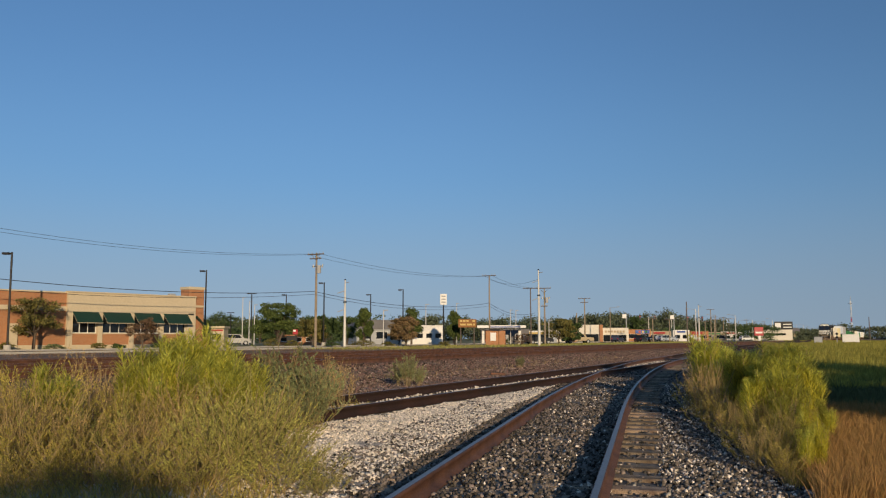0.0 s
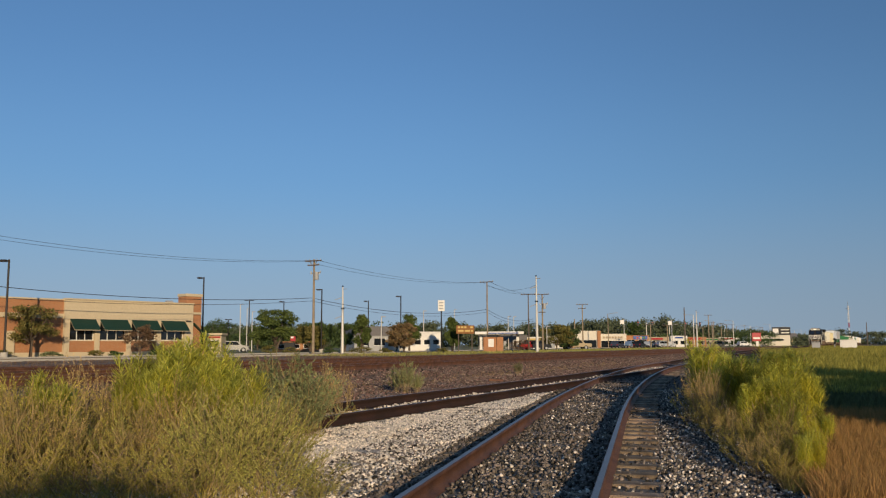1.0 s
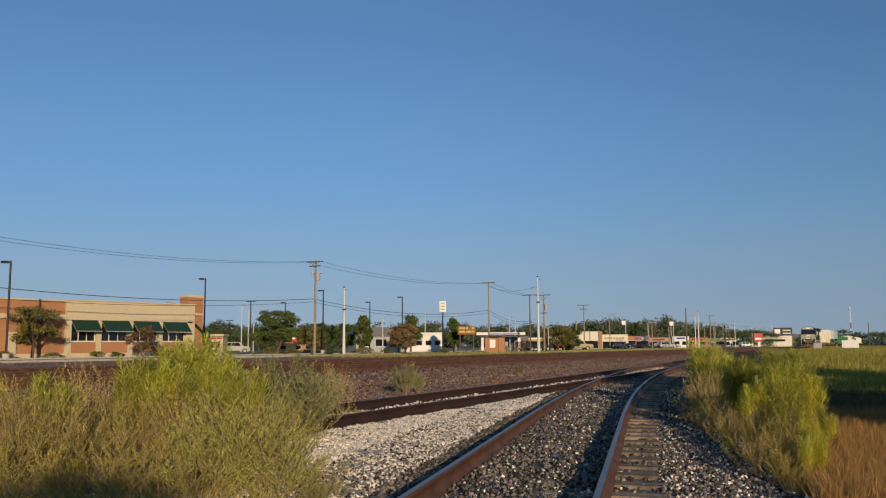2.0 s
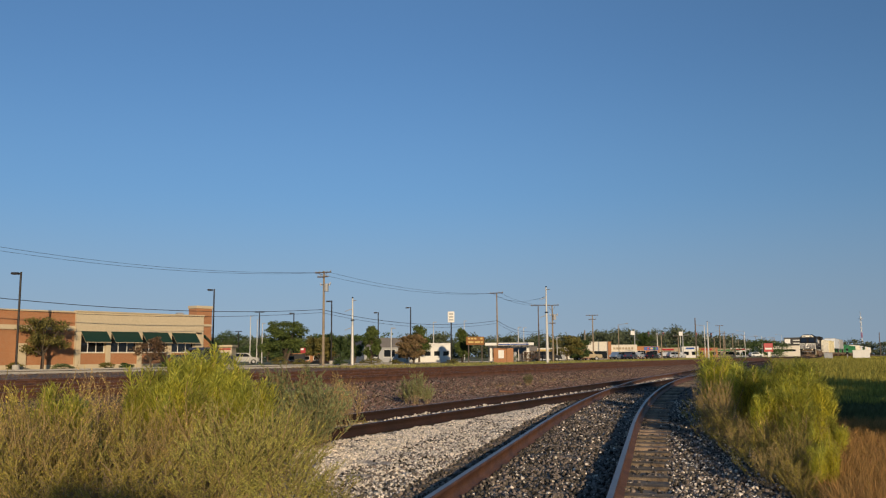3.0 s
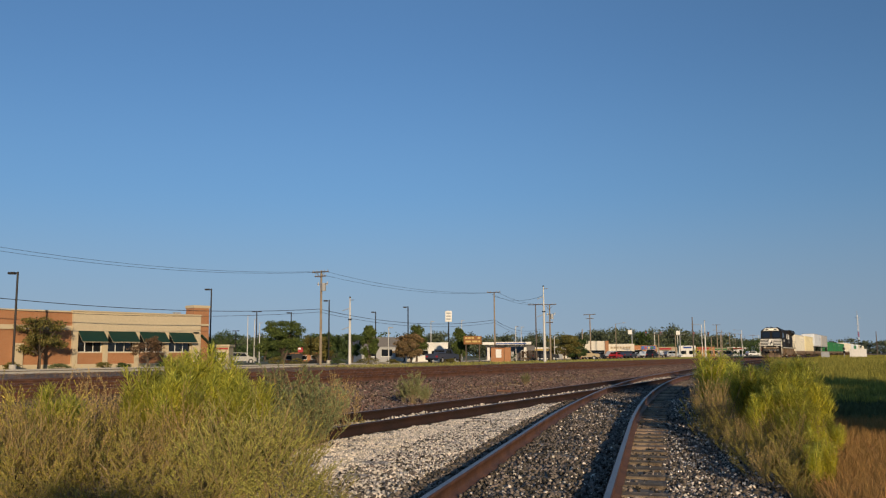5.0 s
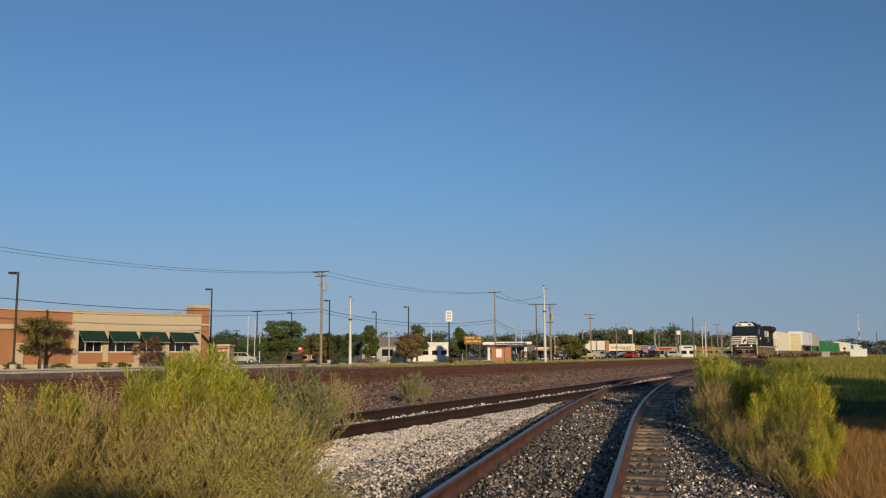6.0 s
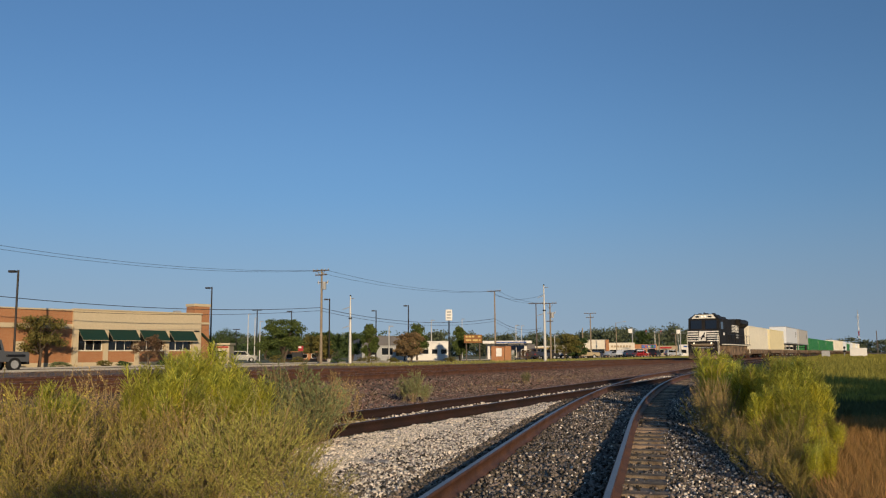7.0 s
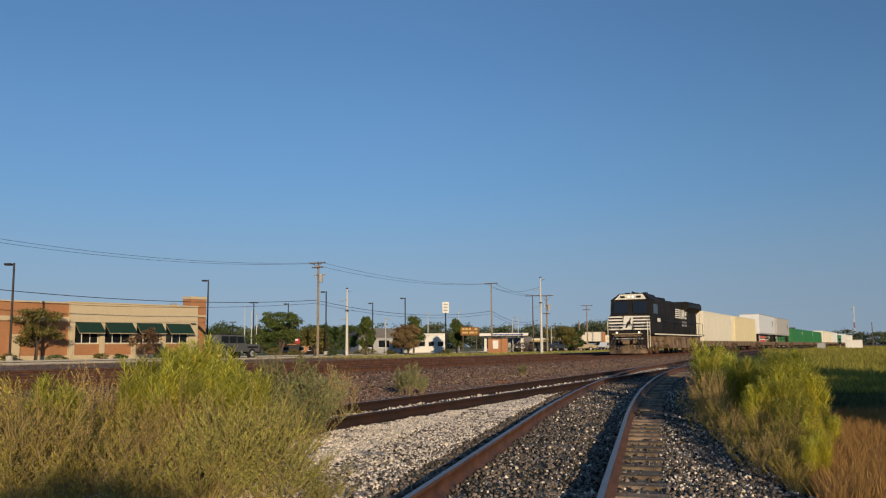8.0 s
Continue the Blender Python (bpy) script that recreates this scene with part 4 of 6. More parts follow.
tree(-11.8, 165, G, 4.6, 6.0, M_leafolive, "dull olive tree in the lots", 16, 0.15)
tree(-6.5, 150, G, 4.2, 5.0, M_leaftan, "rusty tan tree turning early", 17, 0.15)
for i, (x, y, h, w, m) in enumerate(((-37.6, 75.0, 0.7, 1.8, M_leafolive), (-31.0, 78.5, 0.6, 1.6, M_leafolive), (-29.5, 79.5, 0.6, 1.4, M_leafdark), (-34.0, 76.5, 0.55, 2.2, M_weedgrey), (-26.5, 82.0, 0.7, 1.6, M_leafdark), (-24.0, 90.0, 0.8, 1.6, M_leafolive),
                                     (12.6, 124, 1.7, 3.8, M_leafred), (9.8, 126, 1.4, 2.6, M_leafdark), (-20.0, 104, 1.0, 2.4, M_leafolive), (-8.8, 104, 0.9, 3.0, M_leafolive), (-17.0, 101, 0.8, 2.0, M_leafolive), (-6.0, 108, 0.6, 1.8, M_leafolive), (1.2, 112, 0.6, 2.2, M_leafolive), (-12.5, 103, 0.8, 2.0, M_leafdark))):
    tree(x, y, G, h, w, m, "low rounded roadside shrub", 40 + i, 0.05, "shrub", 700, 0.09, group="roadside shrubs")


def wood(name, spots, label, mat, seed, size=0.8, per=420):
    """A far belt of trees: many leafy crowns in one mesh."""
    rng = np.random.default_rng(seed)
    pts = []
    for x, y, h, w in spots:
        for k in range(6):
            c = np.array([x + rng.uniform(-0.4, 0.4) * w, y + rng.uniform(-0.3, 0.3) * w, 0.5 + h * rng.uniform(0.1, 0.95)])
            p = rng.normal(size=(per // 6, 3))
            p /= np.linalg.norm(p, axis=1, keepdims=True)
            p *= rng.uniform(0.2, 1.2, (len(p), 1))
            pts.append(c + p * (w * 0.26, w * 0.26, h * 0.2))
    v, f = leaf_cards(rng, np.concatenate(pts), size)
    ob = new(name, mesh_of(name, v, f, mat))
    return tagged(ob, label, "woods", kind="stuff")


rng = np.random.default_rng(5)
# the belt behind the shops, by bearing and distance
spots = []
for k in range(280):
    b_ = -0.30 + 0.78 * k / 279
    d = 400 + rng.uniform(-40, 60)
    spots.append((b_ * d, d, float(np.interp(b_, (-0.3, 0.15, 0.20, 0.28, 0.42, 0.48), (9.6, 9.6, 11.6, 11.6, 4.0, 5.0))) + 2.2 * noise.noise(Vector((k * 0.12, 0, 0))) + rng.uniform(-0.8, 1.2), rng.uniform(9, 14)))
wood("far_woods", spots, "hazy dark green belt of trees behind the shops", M_far, 6, 0.45, 660)
spots = []
for k in range(40):
    b_ = 0.455 + 0.25 * k / 39
    d = 520 + rng.uniform(-30, 40)
    spots.append((b_ * d, d, (8.0 + 2.4 * noise.noise(Vector((k * 0.31, 5, 0)))), rng.uniform(12, 16)))
wood("far_woods", spots, "hazy dark green belt of trees beyond the railway", M_far, 7, 0.6)
wood("far_woods", [(rng.uniform(0.26, 0.40) * d, d, rng.uniform(4, 6.5), 9) for d in rng.uniform(300, 460, 40)], "hazy street trees among the shops", M_leafdark, 8, 0.32)
wood("far_woods", [(rng.uniform(-0.30, -0.02) * d, d, rng.uniform(4, 7), 9) for d in rng.uniform(190, 320, 36)], "trees behind the lots", M_leafdark, 9, 0.3)
# woods behind and beside the camera close the view
wood("far_woods", [(600 * math.sin(a_), 600 * math.cos(a_), rng.uniform(9, 14), 30) for a_ in np.arange(0.7, 5.7, 0.05)], "belt of trees round the plain", M_far, 10, 1.6, 120)


# ---- shops, signs and roadside things ----
def shop(name, x, y, w, d, h, turn, mat, label, trim=None, roof=None, windows=3, win_z=0.9, win_h=1.3):
    """A shop with its front towards -y of its own frame."""
    t = thing(name, pose(x, y, G, 0, 0, turn), label, "building", "shops along the road")
    front = -d / 2
    n = windows
    ow = w / n * 0.7 if n else 0
    bm = B()
    if n:
        box(bm, 0, front + 0.15, 0, w, 0.3, win_z)
        box(bm, 0, front + 0.15, win_z + win_h, w, 0.3, h - win_z - win_h)
        for k in range(n + 1):
            x0 = -w / 2 if k == 0 else -w / 2 + w * (k - 0.5) / n + ow / 2
            x1 = w / 2 if k == n else -w / 2 + w * (k + 0.5) / n - ow / 2
            box(bm, (x0 + x1) / 2, front + 0.15, win_z, x1 - x0, 0.3, win_h)
    else:
        box(bm, 0, front + 0.15, 0, w, 0.3, h)
    part("front_wall", bm, mat, t)
    part("side_wall", box(B(), -w / 2 + 0.15, 0.15, 0, 0.3, d - 0.3, h), mat, t)
    part("side_wall", box(B(), w / 2 - 0.15, 0.15, 0, 0.3, d - 0.3, h), mat, t)
    part("back_wall", box(B(), 0, d / 2 - 0.15, 0, w - 0.6, 0.3, h), mat, t)
    if roof:
        part("roof", prism(B(), ((-w / 2 - 0.3, h), (w / 2 + 0.3, h), (w / 2 - 0.4, h + roof), (-w / 2 + 0.4, h + roof)), -d / 2 - 0.3, d / 2 + 0.3), M_roof, t)
    else:
        part("roof", box(B(), 0, 0, h - 0.3, w - 0.62, d - 0.62, 0.1), M_roof, t)
        part("coping", box(B(), 0, front + 0.15, h, w + 0.1, 0.4, 0.12), trim or mat, t)
    for k in range(n):
        c = -w / 2 + w * (k + 0.5) / n
        wd = part("window", ring(B(), c, front + 0.12, win_z, ow, win_h, 0.06, 0.08), M_whitepaint, t)
        part("pane", box(B(), c, front + 0.2, win_z + 0.06, ow - 0.02, 0.03, win_h - 0.12), M_glass, wd)
    return t


t = shop("strip_mall", 42.3, 236, 7.6, 12, 4.5, -10, M_mall, "long cream strip mall with brick-red pilasters", windows=0)
for x in (-3.5, 3.5):
    part("pilaster", box(B(), x, -6.2, 0, 0.9, 0.4, 4.6), M_brick, t, "brick-red pilaster")
part("shopfront", box(B(), 0, -6.05, 0.1, 5.6, 0.1, 2.0), M_glass, t)
t = shop("strip_mall", 50.4, 240, 7.4, 12, 3.7, -10, M_mall, "cream shop row with small sign letters", windows=0)
part("shopfront", box(B(), 0, -6.05, 0.1, 6.2, 0.1, 1.8), M_glass, t)
for k in range(7):
    part("sign_bar", box(B(), -2.4 + k * 0.8, -6.1, 2.55, 0.55, 0.08, 0.55), M_tan, t)
t = shop("strip_mall", 35.2, 240, 6.5, 12, 3.2, -10, M_mall, "low cream end of the shop row", windows=2)
t = shop("corner_shop", 57.6, 244, 6.6, 10, 3.3, -5, M_brick, "brick shop with a blue sign band", windows=2)
part("sign_band", box(B(), 1.0, -5.15, 2.3, 3.9, 0.2, 0.95), M_blue, t, "blue sign band")
for k, m in enumerate((M_red, M_yellow, M_green)):
    part("sign_spot", box(B(), 0.2 + k * 0.9, -5.28, 2.5, 0.6, 0.06, 0.55), m, t)
shop("white_shop", -1.7, 135, 5.6, 7, 2.9, 0, M_whitepaint, "small white shop behind the grass", windows=4, win_z=1.0, win_h=0.8)
shop("grey_house", -12.0, 150, 6.0, 8, 2.6, 20, M_greybox, "small grey house with hipped roof", roof=1.6, windows=2)
shop("grey_house", -9.0, 160, 5.5, 8, 2.6, 10, M_whitepaint, "small pale house with hipped roof", roof=1.6, windows=2)
shop("brick_house", -22.0, 140, 6.0, 8, 1.5, 0, M_brick, "low orange brick building behind the shade tree", windows=3, win_z=0.5, win_h=0.7)
t = shop("drive_kiosk", -28.2, 111, 1.9, 2.4, 2.35, 0, M_eifs, "cream drive-through kiosk with red sign strip", windows=1, win_z=0.8, win_h=0.9)
part("sign_strip", box(B(), 0, -1.3, 2.0, 1.7, 0.10, 0.18), M_red, t, "red sign strip")
part("kiosk_canopy", box(B(), 0, -0.2, 2.35, 2.3, 3.0, 0.25), M_eifs, t)
shop("low_store", 137.0, 350, 16.5, 14, 4.2, -12, M_mall, "low cream store with dark window band", windows=1, win_z=2.0, win_h=0.9)
shop("grey_barn", 159.0, 385, 9, 14, 3.0, -35, M_tan, "grey gabled warehouse with metal roof", roof=2.6, windows=0)
for i, (x, y, w, h, m, l) in enumerate(((69, 262, 7, 3.0, M_tan, "small tan shop far along the road"), (78, 270, 5, 3.4, M_whitepaint, "small white shop far along the road"), (92, 300, 8, 3.2, M_brick, "small brick shop far along the road"), (104, 318, 9, 3.0, M_tan, "small tan shop far along the road"), (120, 345, 8, 3.4, M_whitepaint, "small white shop far along the road"), (24, 200, 8, 2.6, M_whitepaint, "small white shop behind the trees"))):
    t = shop("far_shop", x, y, w, 8, h, -15, m, l, windows=2, win_z=0.8, win_h=1.2)
    part("sign_band", box(B(), 0, -4.1, h - 0.7, w * 0.5, 0.15, 0.5), (M_red, M_blue, M_red, M_green, M_red, M_yellow)[i], t)

# petrol station canopy with its pillars
t = thing("station_canopy", pose(11.6, 150, G, 0, 0, -4), "white and blue petrol station canopy on pillars", "canopy")
part("deck", box(B(), 0, 0, 2.75, 8.4, 7, 0.48, 0.04), M_whitepaint, t)
part("blue_band", box(B(), 0.6, -3.52, 2.85, 5.4, 0.05, 0.18), M_blue, t, "blue band on the canopy edge")
for x in (-3.2, 0, 3.2):
    part("pillar", box(B(), x, -1.0, 0, 0.45, 0.45, 2.75), M_whitepaint, t)
    part("pump", box(B(), x + 0.9, -1.0, 0, 0.7, 0.5, 1.6, 0.05), M_greybox, t)
shop("station_shop", 13.0, 160, 9, 6, 2.6, -4, M_roof, "dark-fronted petrol station shop", windows=3, win_z=0.5)
t = thing("brick_sign", pose(8.1, 115, G, 0, 0, -8), "orange brick monument sign with white panel", "sign")
part("left_block", box(B(), -0.85, 0, 0, 0.95, 0.7, 2.0, 0.02), M_brick, t)
part("right_block", box(B(), 0.9, 0, 0, 0.85, 0.7, 2.0, 0.02), M_brick, t)
part("middle_block", box(B(), 0.02, 0.05, 0, 0.80, 0.5, 1.95), M_brick, t)
part("panel", box(B(), -0.30, -0.37, 0.65, 0.75, 0.06, 1.1, 0.01), M_whitepaint, t, "white sign panel")
part("cap", box(B(), -0.1, 0, 2.0, 1.5, 0.75, 0.35), M_dark, t)
t = thing("brown_sign", pose(4.3, 115, G, 0, 0, 0), "brown sign board with yellow letter bars on two posts", "sign")
for x in (-0.9, 0.9):
    part("post", box(B(), x, 0.08, 0, 0.12, 0.12, 2.6), M_wooddark, t)
part("board", box(B(), 0, 0, 2.45, 2.45, 0.12, 1.12, 0.02), M_brownsign, t)
for z, bars in ((3.2, ((-0.85, 0.3), (-0.42, 0.35), (0.02, 0.3), (0.85, 0.35))), (2.72, ((-0.6, 0.75), (0.3, 0.7), (0.9, 0.25)))):
    for x, w in bars:
        part("letter_bar", box(B(), x, -0.07, z, w, 0.02, 0.24), M_yellow, t)
t = thing("tall_sign", pose(1.5, 160, G), "tall white sign panel on a dark pole", "sign")
part("pole", rod(B(), (0, 0.2, 0), (0, 0.2, 7.4), 0.14, 0.12, 10), M_dark, t)
part("panel", box(B(), 0, 0, 7.3, 1.25, 0.35, 2.05, 0.03), M_whitepaint, t)
for k in range(3):
    part("letter_bar", box(B(), 0, -0.19, 7.65 + k * 0.55, 0.8, 0.03, 0.28), M_greybox, t)
t = thing("billboard", pose(143.6, 350, G, 0, 0, -12), "dark billboard with white figures high on a pole", "billboard")
part("pole", rod(B(), (0, 0.3, 0), (0, 0.3, 5.0), 0.3, 0.3, 12), M_dark, t)
part("panel", box(B(), 0, 0, 4.5, 7.2, 0.5, 3.2, 0.03), M_dark, t)
part("picture", box(B(), -2.2, -0.27, 4.9, 2.2, 0.04, 2.2), M_whitepaint, t)
for z in (5.2, 6.4):
    part("letter_bar", box(B(), 1.5, -0.27, z, 3.2, 0.04, 0.35), M_whitepaint, t)
t = thing("red_sign", pose(114.2, 300, G), "red and white store sign on a white post", "sign")
part("post", box(B(), 0.3, 0.2, 0, 0.9, 0.5, 1.9), M_whitepaint, t)
part("panel", box(B(), 0, 0, 1.8, 3.2, 0.5, 3.0, 0.05), M_red, t)
part("letter_bar", box(B(), 0, -0.27, 2.6, 2.4, 0.04, 0.6), M_whitepaint, t)
t = thing("exit_sign", pose(-17.2, 104, G), "small red and white sign on a dark stand", "sign")
part("stand", box(B(), -0.3, 0, 0, 1.3, 0.4, 1.35, 0.03), M_dark, t)
part("panel", box(B(), 0.1, 0, 1.5, 0.6, 0.1, 0.6), M_red, t)
part("letter_bar", box(B(), 0.0, -0.06, 1.85, 0.35, 0.02, 0.2), M_whitepaint, t)
part("post", rod(B(), (0.1, 0.08, 0), (0.1, 0.08, 1.9), 0.04, 0.04, 6), M_dark, t)
for x, y, h in ((-34.0, 150, 8.3), (-32.8, 150, 7.6), (-31.9, 150, 7.0), (-6.6, 108, 4.6), (-1.6, 140, 6.6), (13.2, 150, 6.0), (20.0, 150, 4.2), (15.6, 165, 6.4), (4.2, 170, 8.0)):
    t = thing("light_mast", pose(x, y, G), "thin white lamp mast with a short arm", "lamp post", "white lamp masts")
    part("mast", rod(B(), (0, 0, 0), (0, 0, h), 0.09, 0.06, 8), M_steelpale, t)
    part("lamp_head", box(B(), 0.25, 0, h - 0.1, 0.6, 0.25, 0.12, 0.02), M_greybox, t)
# street lamps and small poles down the road
rl = np.random.default_rng(88)
for k in range(26):
    s_, n_ = 215 + 17.0 * k + rl.uniform(-5, 5), 47.0 if k % 2 else 64.0
    h = float(rl.uniform(7.0, 9.5))
    t = thing("street_lamp", RAILS @ pose(s_, n_, G, 0, 0, 90 if k % 2 else -90), "slim pale street lamp along the road", "street lamp", "street lamps down the road")
    part("mast", rod(B(), (0, 0, 0), (0, 0, h), 0.13, 0.08, 8), M_steelpale if k % 3 else M_wood, t)
    part("arm", rod(B(), (0, 0, h - 0.1), (2.0, 0, h + 0.15), 0.05, 0.04, 6), M_greybox, t)
    part("lamp_head", box(B(), 2.2, 0, h + 0.08, 0.8, 0.3, 0.16, 0.03), M_greybox, t)
# traffic signals over the junction
for x, y, h in ((57.5, 256, 8.6), (72.5, 258, 8.3)):
    t = thing("traffic_signal", pose(x, y, G), "junction mast with hanging signals and a white plate", "traffic signal", "traffic signals")
    part("mast", rod(B(), (0, 0, 0), (0, 0, h), 0.16, 0.12, 10), M_greybox, t)
    part("span_wire", rod(B(), (0, 0, h - 0.8), (9.5, 0, h - 0.7), 0.03, 0.03, 6), M_dark, t)
    part("plate", box(B(), -0.6, -0.2, h - 1.6, 1.15, 0.05, 1.2), M_whitepaint, t)
    for k in (4.2, 8.6):
        sg = part("signal_head", box(B(), k, -0.1, h - 2.2, 0.5, 0.35, 1.4, 0.04), M_dark, t)
        part("red_lens", rod(B(), (k, -0.27, h - 1.1), (k, -0.33, h - 1.1), 0.17, 0.17, 12), M_red, sg)
# trackside boxes and the crossing post
t = thing("signal_house", pose(73.4, 150, -0.15, 0, 0, -26), "white metal trackside signal house", "equipment house")
part("body", box(B(), 0, 0, 0.15, 2.7, 2.0, 2.0, 0.03), M_whitepaint, t)
part("roof", prism(B(), ((-1.45, 2.15), (1.45, 2.15), (1.3, 2.28), (-1.3, 2.28)), -1.1, 1.1), M_whitepaint, t)
part("door", box(B(), -0.6, -1.015, 0.25, 0.85, 0.03, 1.75, 0.01), M_whitepaint, t)
part("plinth", box(B(), 0, 0, 0, 2.6, 1.9, 0.15), M_concrete, t)
t = thing("relay_cabinet", pose(58.6, 130, -0.1, 0, 0, -26), "grey metal trackside relay cabinet", "cabinet")
part("body", box(B(), 0, 0, 0.1, 1.15, 0.8, 1.6, 0.03), M_greybox, t)
part("lid", box(B(), 0, 0, 1.7, 1.25, 0.9, 0.08, 0.02), M_greybox, t)
part("plinth", box(B(), 0, 0, 0, 1.2, 0.85, 0.1), M_concrete, t)
t = thing("signal_post", pose(70.0, 148, -0.1, 0, 0, -26), "slim grey signal post with two dark heads", "railway signal")
part("post", rod(B(), (0, 0, 0), (0, 0, 2.6), 0.07, 0.06, 8), M_greybox, t)
for z in (1.7, 2.3):
    part("signal_head", rod(B(), (0, -0.12, z), (0, 0.05, z), 0.22, 0.22, 12), M_dark, t)
# lattice mast far off
t = thing("radio_mast", pose(393.0, 800, 0.4), "tall red and white lattice radio mast", "radio mast")
for k in range(7):
    z0, z1 = k * 5.2, (k + 1) * 5.2
    bm = B()
    r0, r1 = 0.9 - 0.05 * k, 0.9 - 0.05 * (k + 1)
    for j in range(3):
        a0, a1 = j * 2.0944, (j + 1) * 2.0944
        rod(bm, (r0 * math.cos(a0), r0 * math.sin(a0), z0), (r1 * math.cos(a0), r1 * math.sin(a0), z1), 0.10, 0.10, 5)
        rod(bm, (r0 * math.cos(a0), r0 * math.sin(a0), z0), (r1 * math.cos(a1), r1 * math.sin(a1), z1), 0.05, 0.05, 5)
        rod(bm, (r0 * math.cos(a1), r0 * math.sin(a1), z0), (r1 * math.cos(a0), r1 * math.sin(a0), z1), 0.05, 0.05, 5)
    part("mast_stage", bm, M_red if k == 3 else M_whitepaint, t)
part("antenna_ring", box(B(), 0, 0, 33.5, 3.4, 3.4, 0.3), M_greybox, t)
part("antenna", rod(B(), (0, 0, 36.4), (0, 0, 40.5), 0.25, 0.15, 6), M_greybox, t)


# ---- vehicles ----
def vehicle(name, length, width, body, roof, glass, wheel_r, mat, label, cat, bed=None):
    """x runs forward from the rear bumper; body and roof are side outlines."""
    t = thing(name, Matrix(), label, cat, "vehicles on the road")
    part("body", prism(B(), body, -width / 2, width / 2), mat, t)
    part("cabin", prism(B(), roof, -width / 2 + 0.10, width / 2 - 0.10), mat, t)
    for g in glass:
        for y in (-width / 2 + 0.09, width / 2 - 0.09):
            part("side_window", prism(B(), g, y - 0.012, y + 0.012), M_glass, t)
    (xa, za), (xb, zb) = glass[-1][1], glass[-1][2]
    part("windscreen", prism(B(), ((xa + 0.10, za), (xa + 0.14, za), (xb + 0.14, zb), (xb + 0.10, zb)), -width / 2 + 0.2, width / 2 - 0.2), M_glass, t)
    xr, zr = glass[0][0]
    part("rear_window", box(B(), xr - 0.12, 0, zr + 0.05, 0.03, width - 0.6, 0.38), M_glass, t)
    for x in (0.19 * length, 0.80 * length):
        for y in (-width / 2 + 0.12, width / 2 - 0.12):
            w = part("wheel", rod(B(), (x, y - 0.13, wheel_r), (x, y + 0.13, wheel_r), wheel_r, wheel_r, 18), M_tyre, t)
            part("rim", rod(B(), (x, y - 0.14, wheel_r), (x, y + 0.14, wheel_r), wheel_r * 0.6, wheel_r * 0.6, 12), M_greybox, w)
    for y in (-width / 2 + 0.25, width / 2 - 0.25):
        part("tail_light", box(B(), 0.0, y, 0.75, 0.05, 0.3, 0.2), M_red, t)
        part("headlight", box(B(), length, y, 0.68, 0.05, 0.36, 0.16), M_whitepaint, t)
    part("rear_bumper", box(B(), 0.0, 0, 0.42, 0.16, width - 0.1, 0.2, 0.03), M_dark, t)
    part("front_bumper", box(B(), length, 0, 0.40, 0.16, width - 0.1, 0.22, 0.03), M_dark, t)
    return t


def sedan(mat, label):
    return vehicle("sedan", 4.6, 1.8, ((0, 0.35), (4.6, 0.35), (4.62, 0.62), (4.4, 0.78), (3.4, 0.92), (0.5, 0.95), (0.02, 0.85)),
                   ((0.55, 0.93), (3.45, 0.90), (2.65, 1.40), (1.2, 1.42)), (((0.85, 0.97), (1.95, 0.97), (1.95, 1.34), (1.25, 1.36)), ((2.0, 0.97), (3.15, 0.95), (2.58, 1.33), (2.0, 1.34))), 0.32, mat, label, "car")


def suv(mat, label):
    return vehicle("suv", 4.7, 1.9, ((0, 0.38), (4.7, 0.38), (4.72, 0.75), (4.55, 0.98), (3.5, 1.08), (0.05, 1.08)),
                   ((0.08, 1.07), (3.6, 1.06), (2.95, 1.68), (0.45, 1.72)), (((0.4, 1.12), (1.75, 1.12), (1.75, 1.6), (0.6, 1.62)), ((1.82, 1.12), (3.2, 1.12), (2.8, 1.58), (1.82, 1.6))), 0.36, mat, label, "car")


def pickup(mat, label):
    t = vehicle("pickup_truck", 5.7, 1.95, ((0, 0.52), (5.7, 0.50), (5.72, 0.95), (5.6, 1.12), (4.3, 1.18), (2.0, 1.18), (0, 1.18)),
                ((2.0, 1.17), (4.4, 1.16), (3.75, 1.82), (2.3, 1.84)), (((2.25, 1.22), (3.05, 1.22), (3.05, 1.72), (2.42, 1.74)), ((3.1, 1.22), (4.0, 1.22), (3.6, 1.70), (3.1, 1.72))), 0.39, mat, label, "pickup truck")
    for y in (-0.9, 0.9):
        part("bed_rim", box(B(), 1.0, y, 1.18, 1.9, 0.1, 0.05), M_dark, t)
    return t


def offroader(mat, label):
    t = vehicle("off_road_car", 4.4, 1.85, ((0, 0.55), (4.4, 0.55), (4.42, 1.02), (4.3, 1.12), (2.9, 1.16), (0.05, 1.16)),
                ((0.05, 1.15), (2.95, 1.15), (2.72, 1.82), (0.10, 1.86)), (((0.22, 1.22), (1.0, 1.22), (1.0, 1.74), (0.25, 1.75)), ((1.08, 1.22), (1.85, 1.22), (1.85, 1.74), (1.08, 1.74)), ((1.93, 1.22), (2.75, 1.22), (2.6, 1.72), (1.93, 1.73))), 0.40, mat, label, "off-road car")
    part("spare_wheel", rod(B(), (-0.05, 0, 1.0), (-0.27, 0, 1.0), 0.38, 0.38, 18), M_tyre, t)
    for y in (-0.95, 0.95):
        for x in (3.55, 0.85):
            part("wing", box(B(), x, y * 0.95, 0.85, 1.15, 0.22, 0.12, 0.03), M_dark, t)
    return t


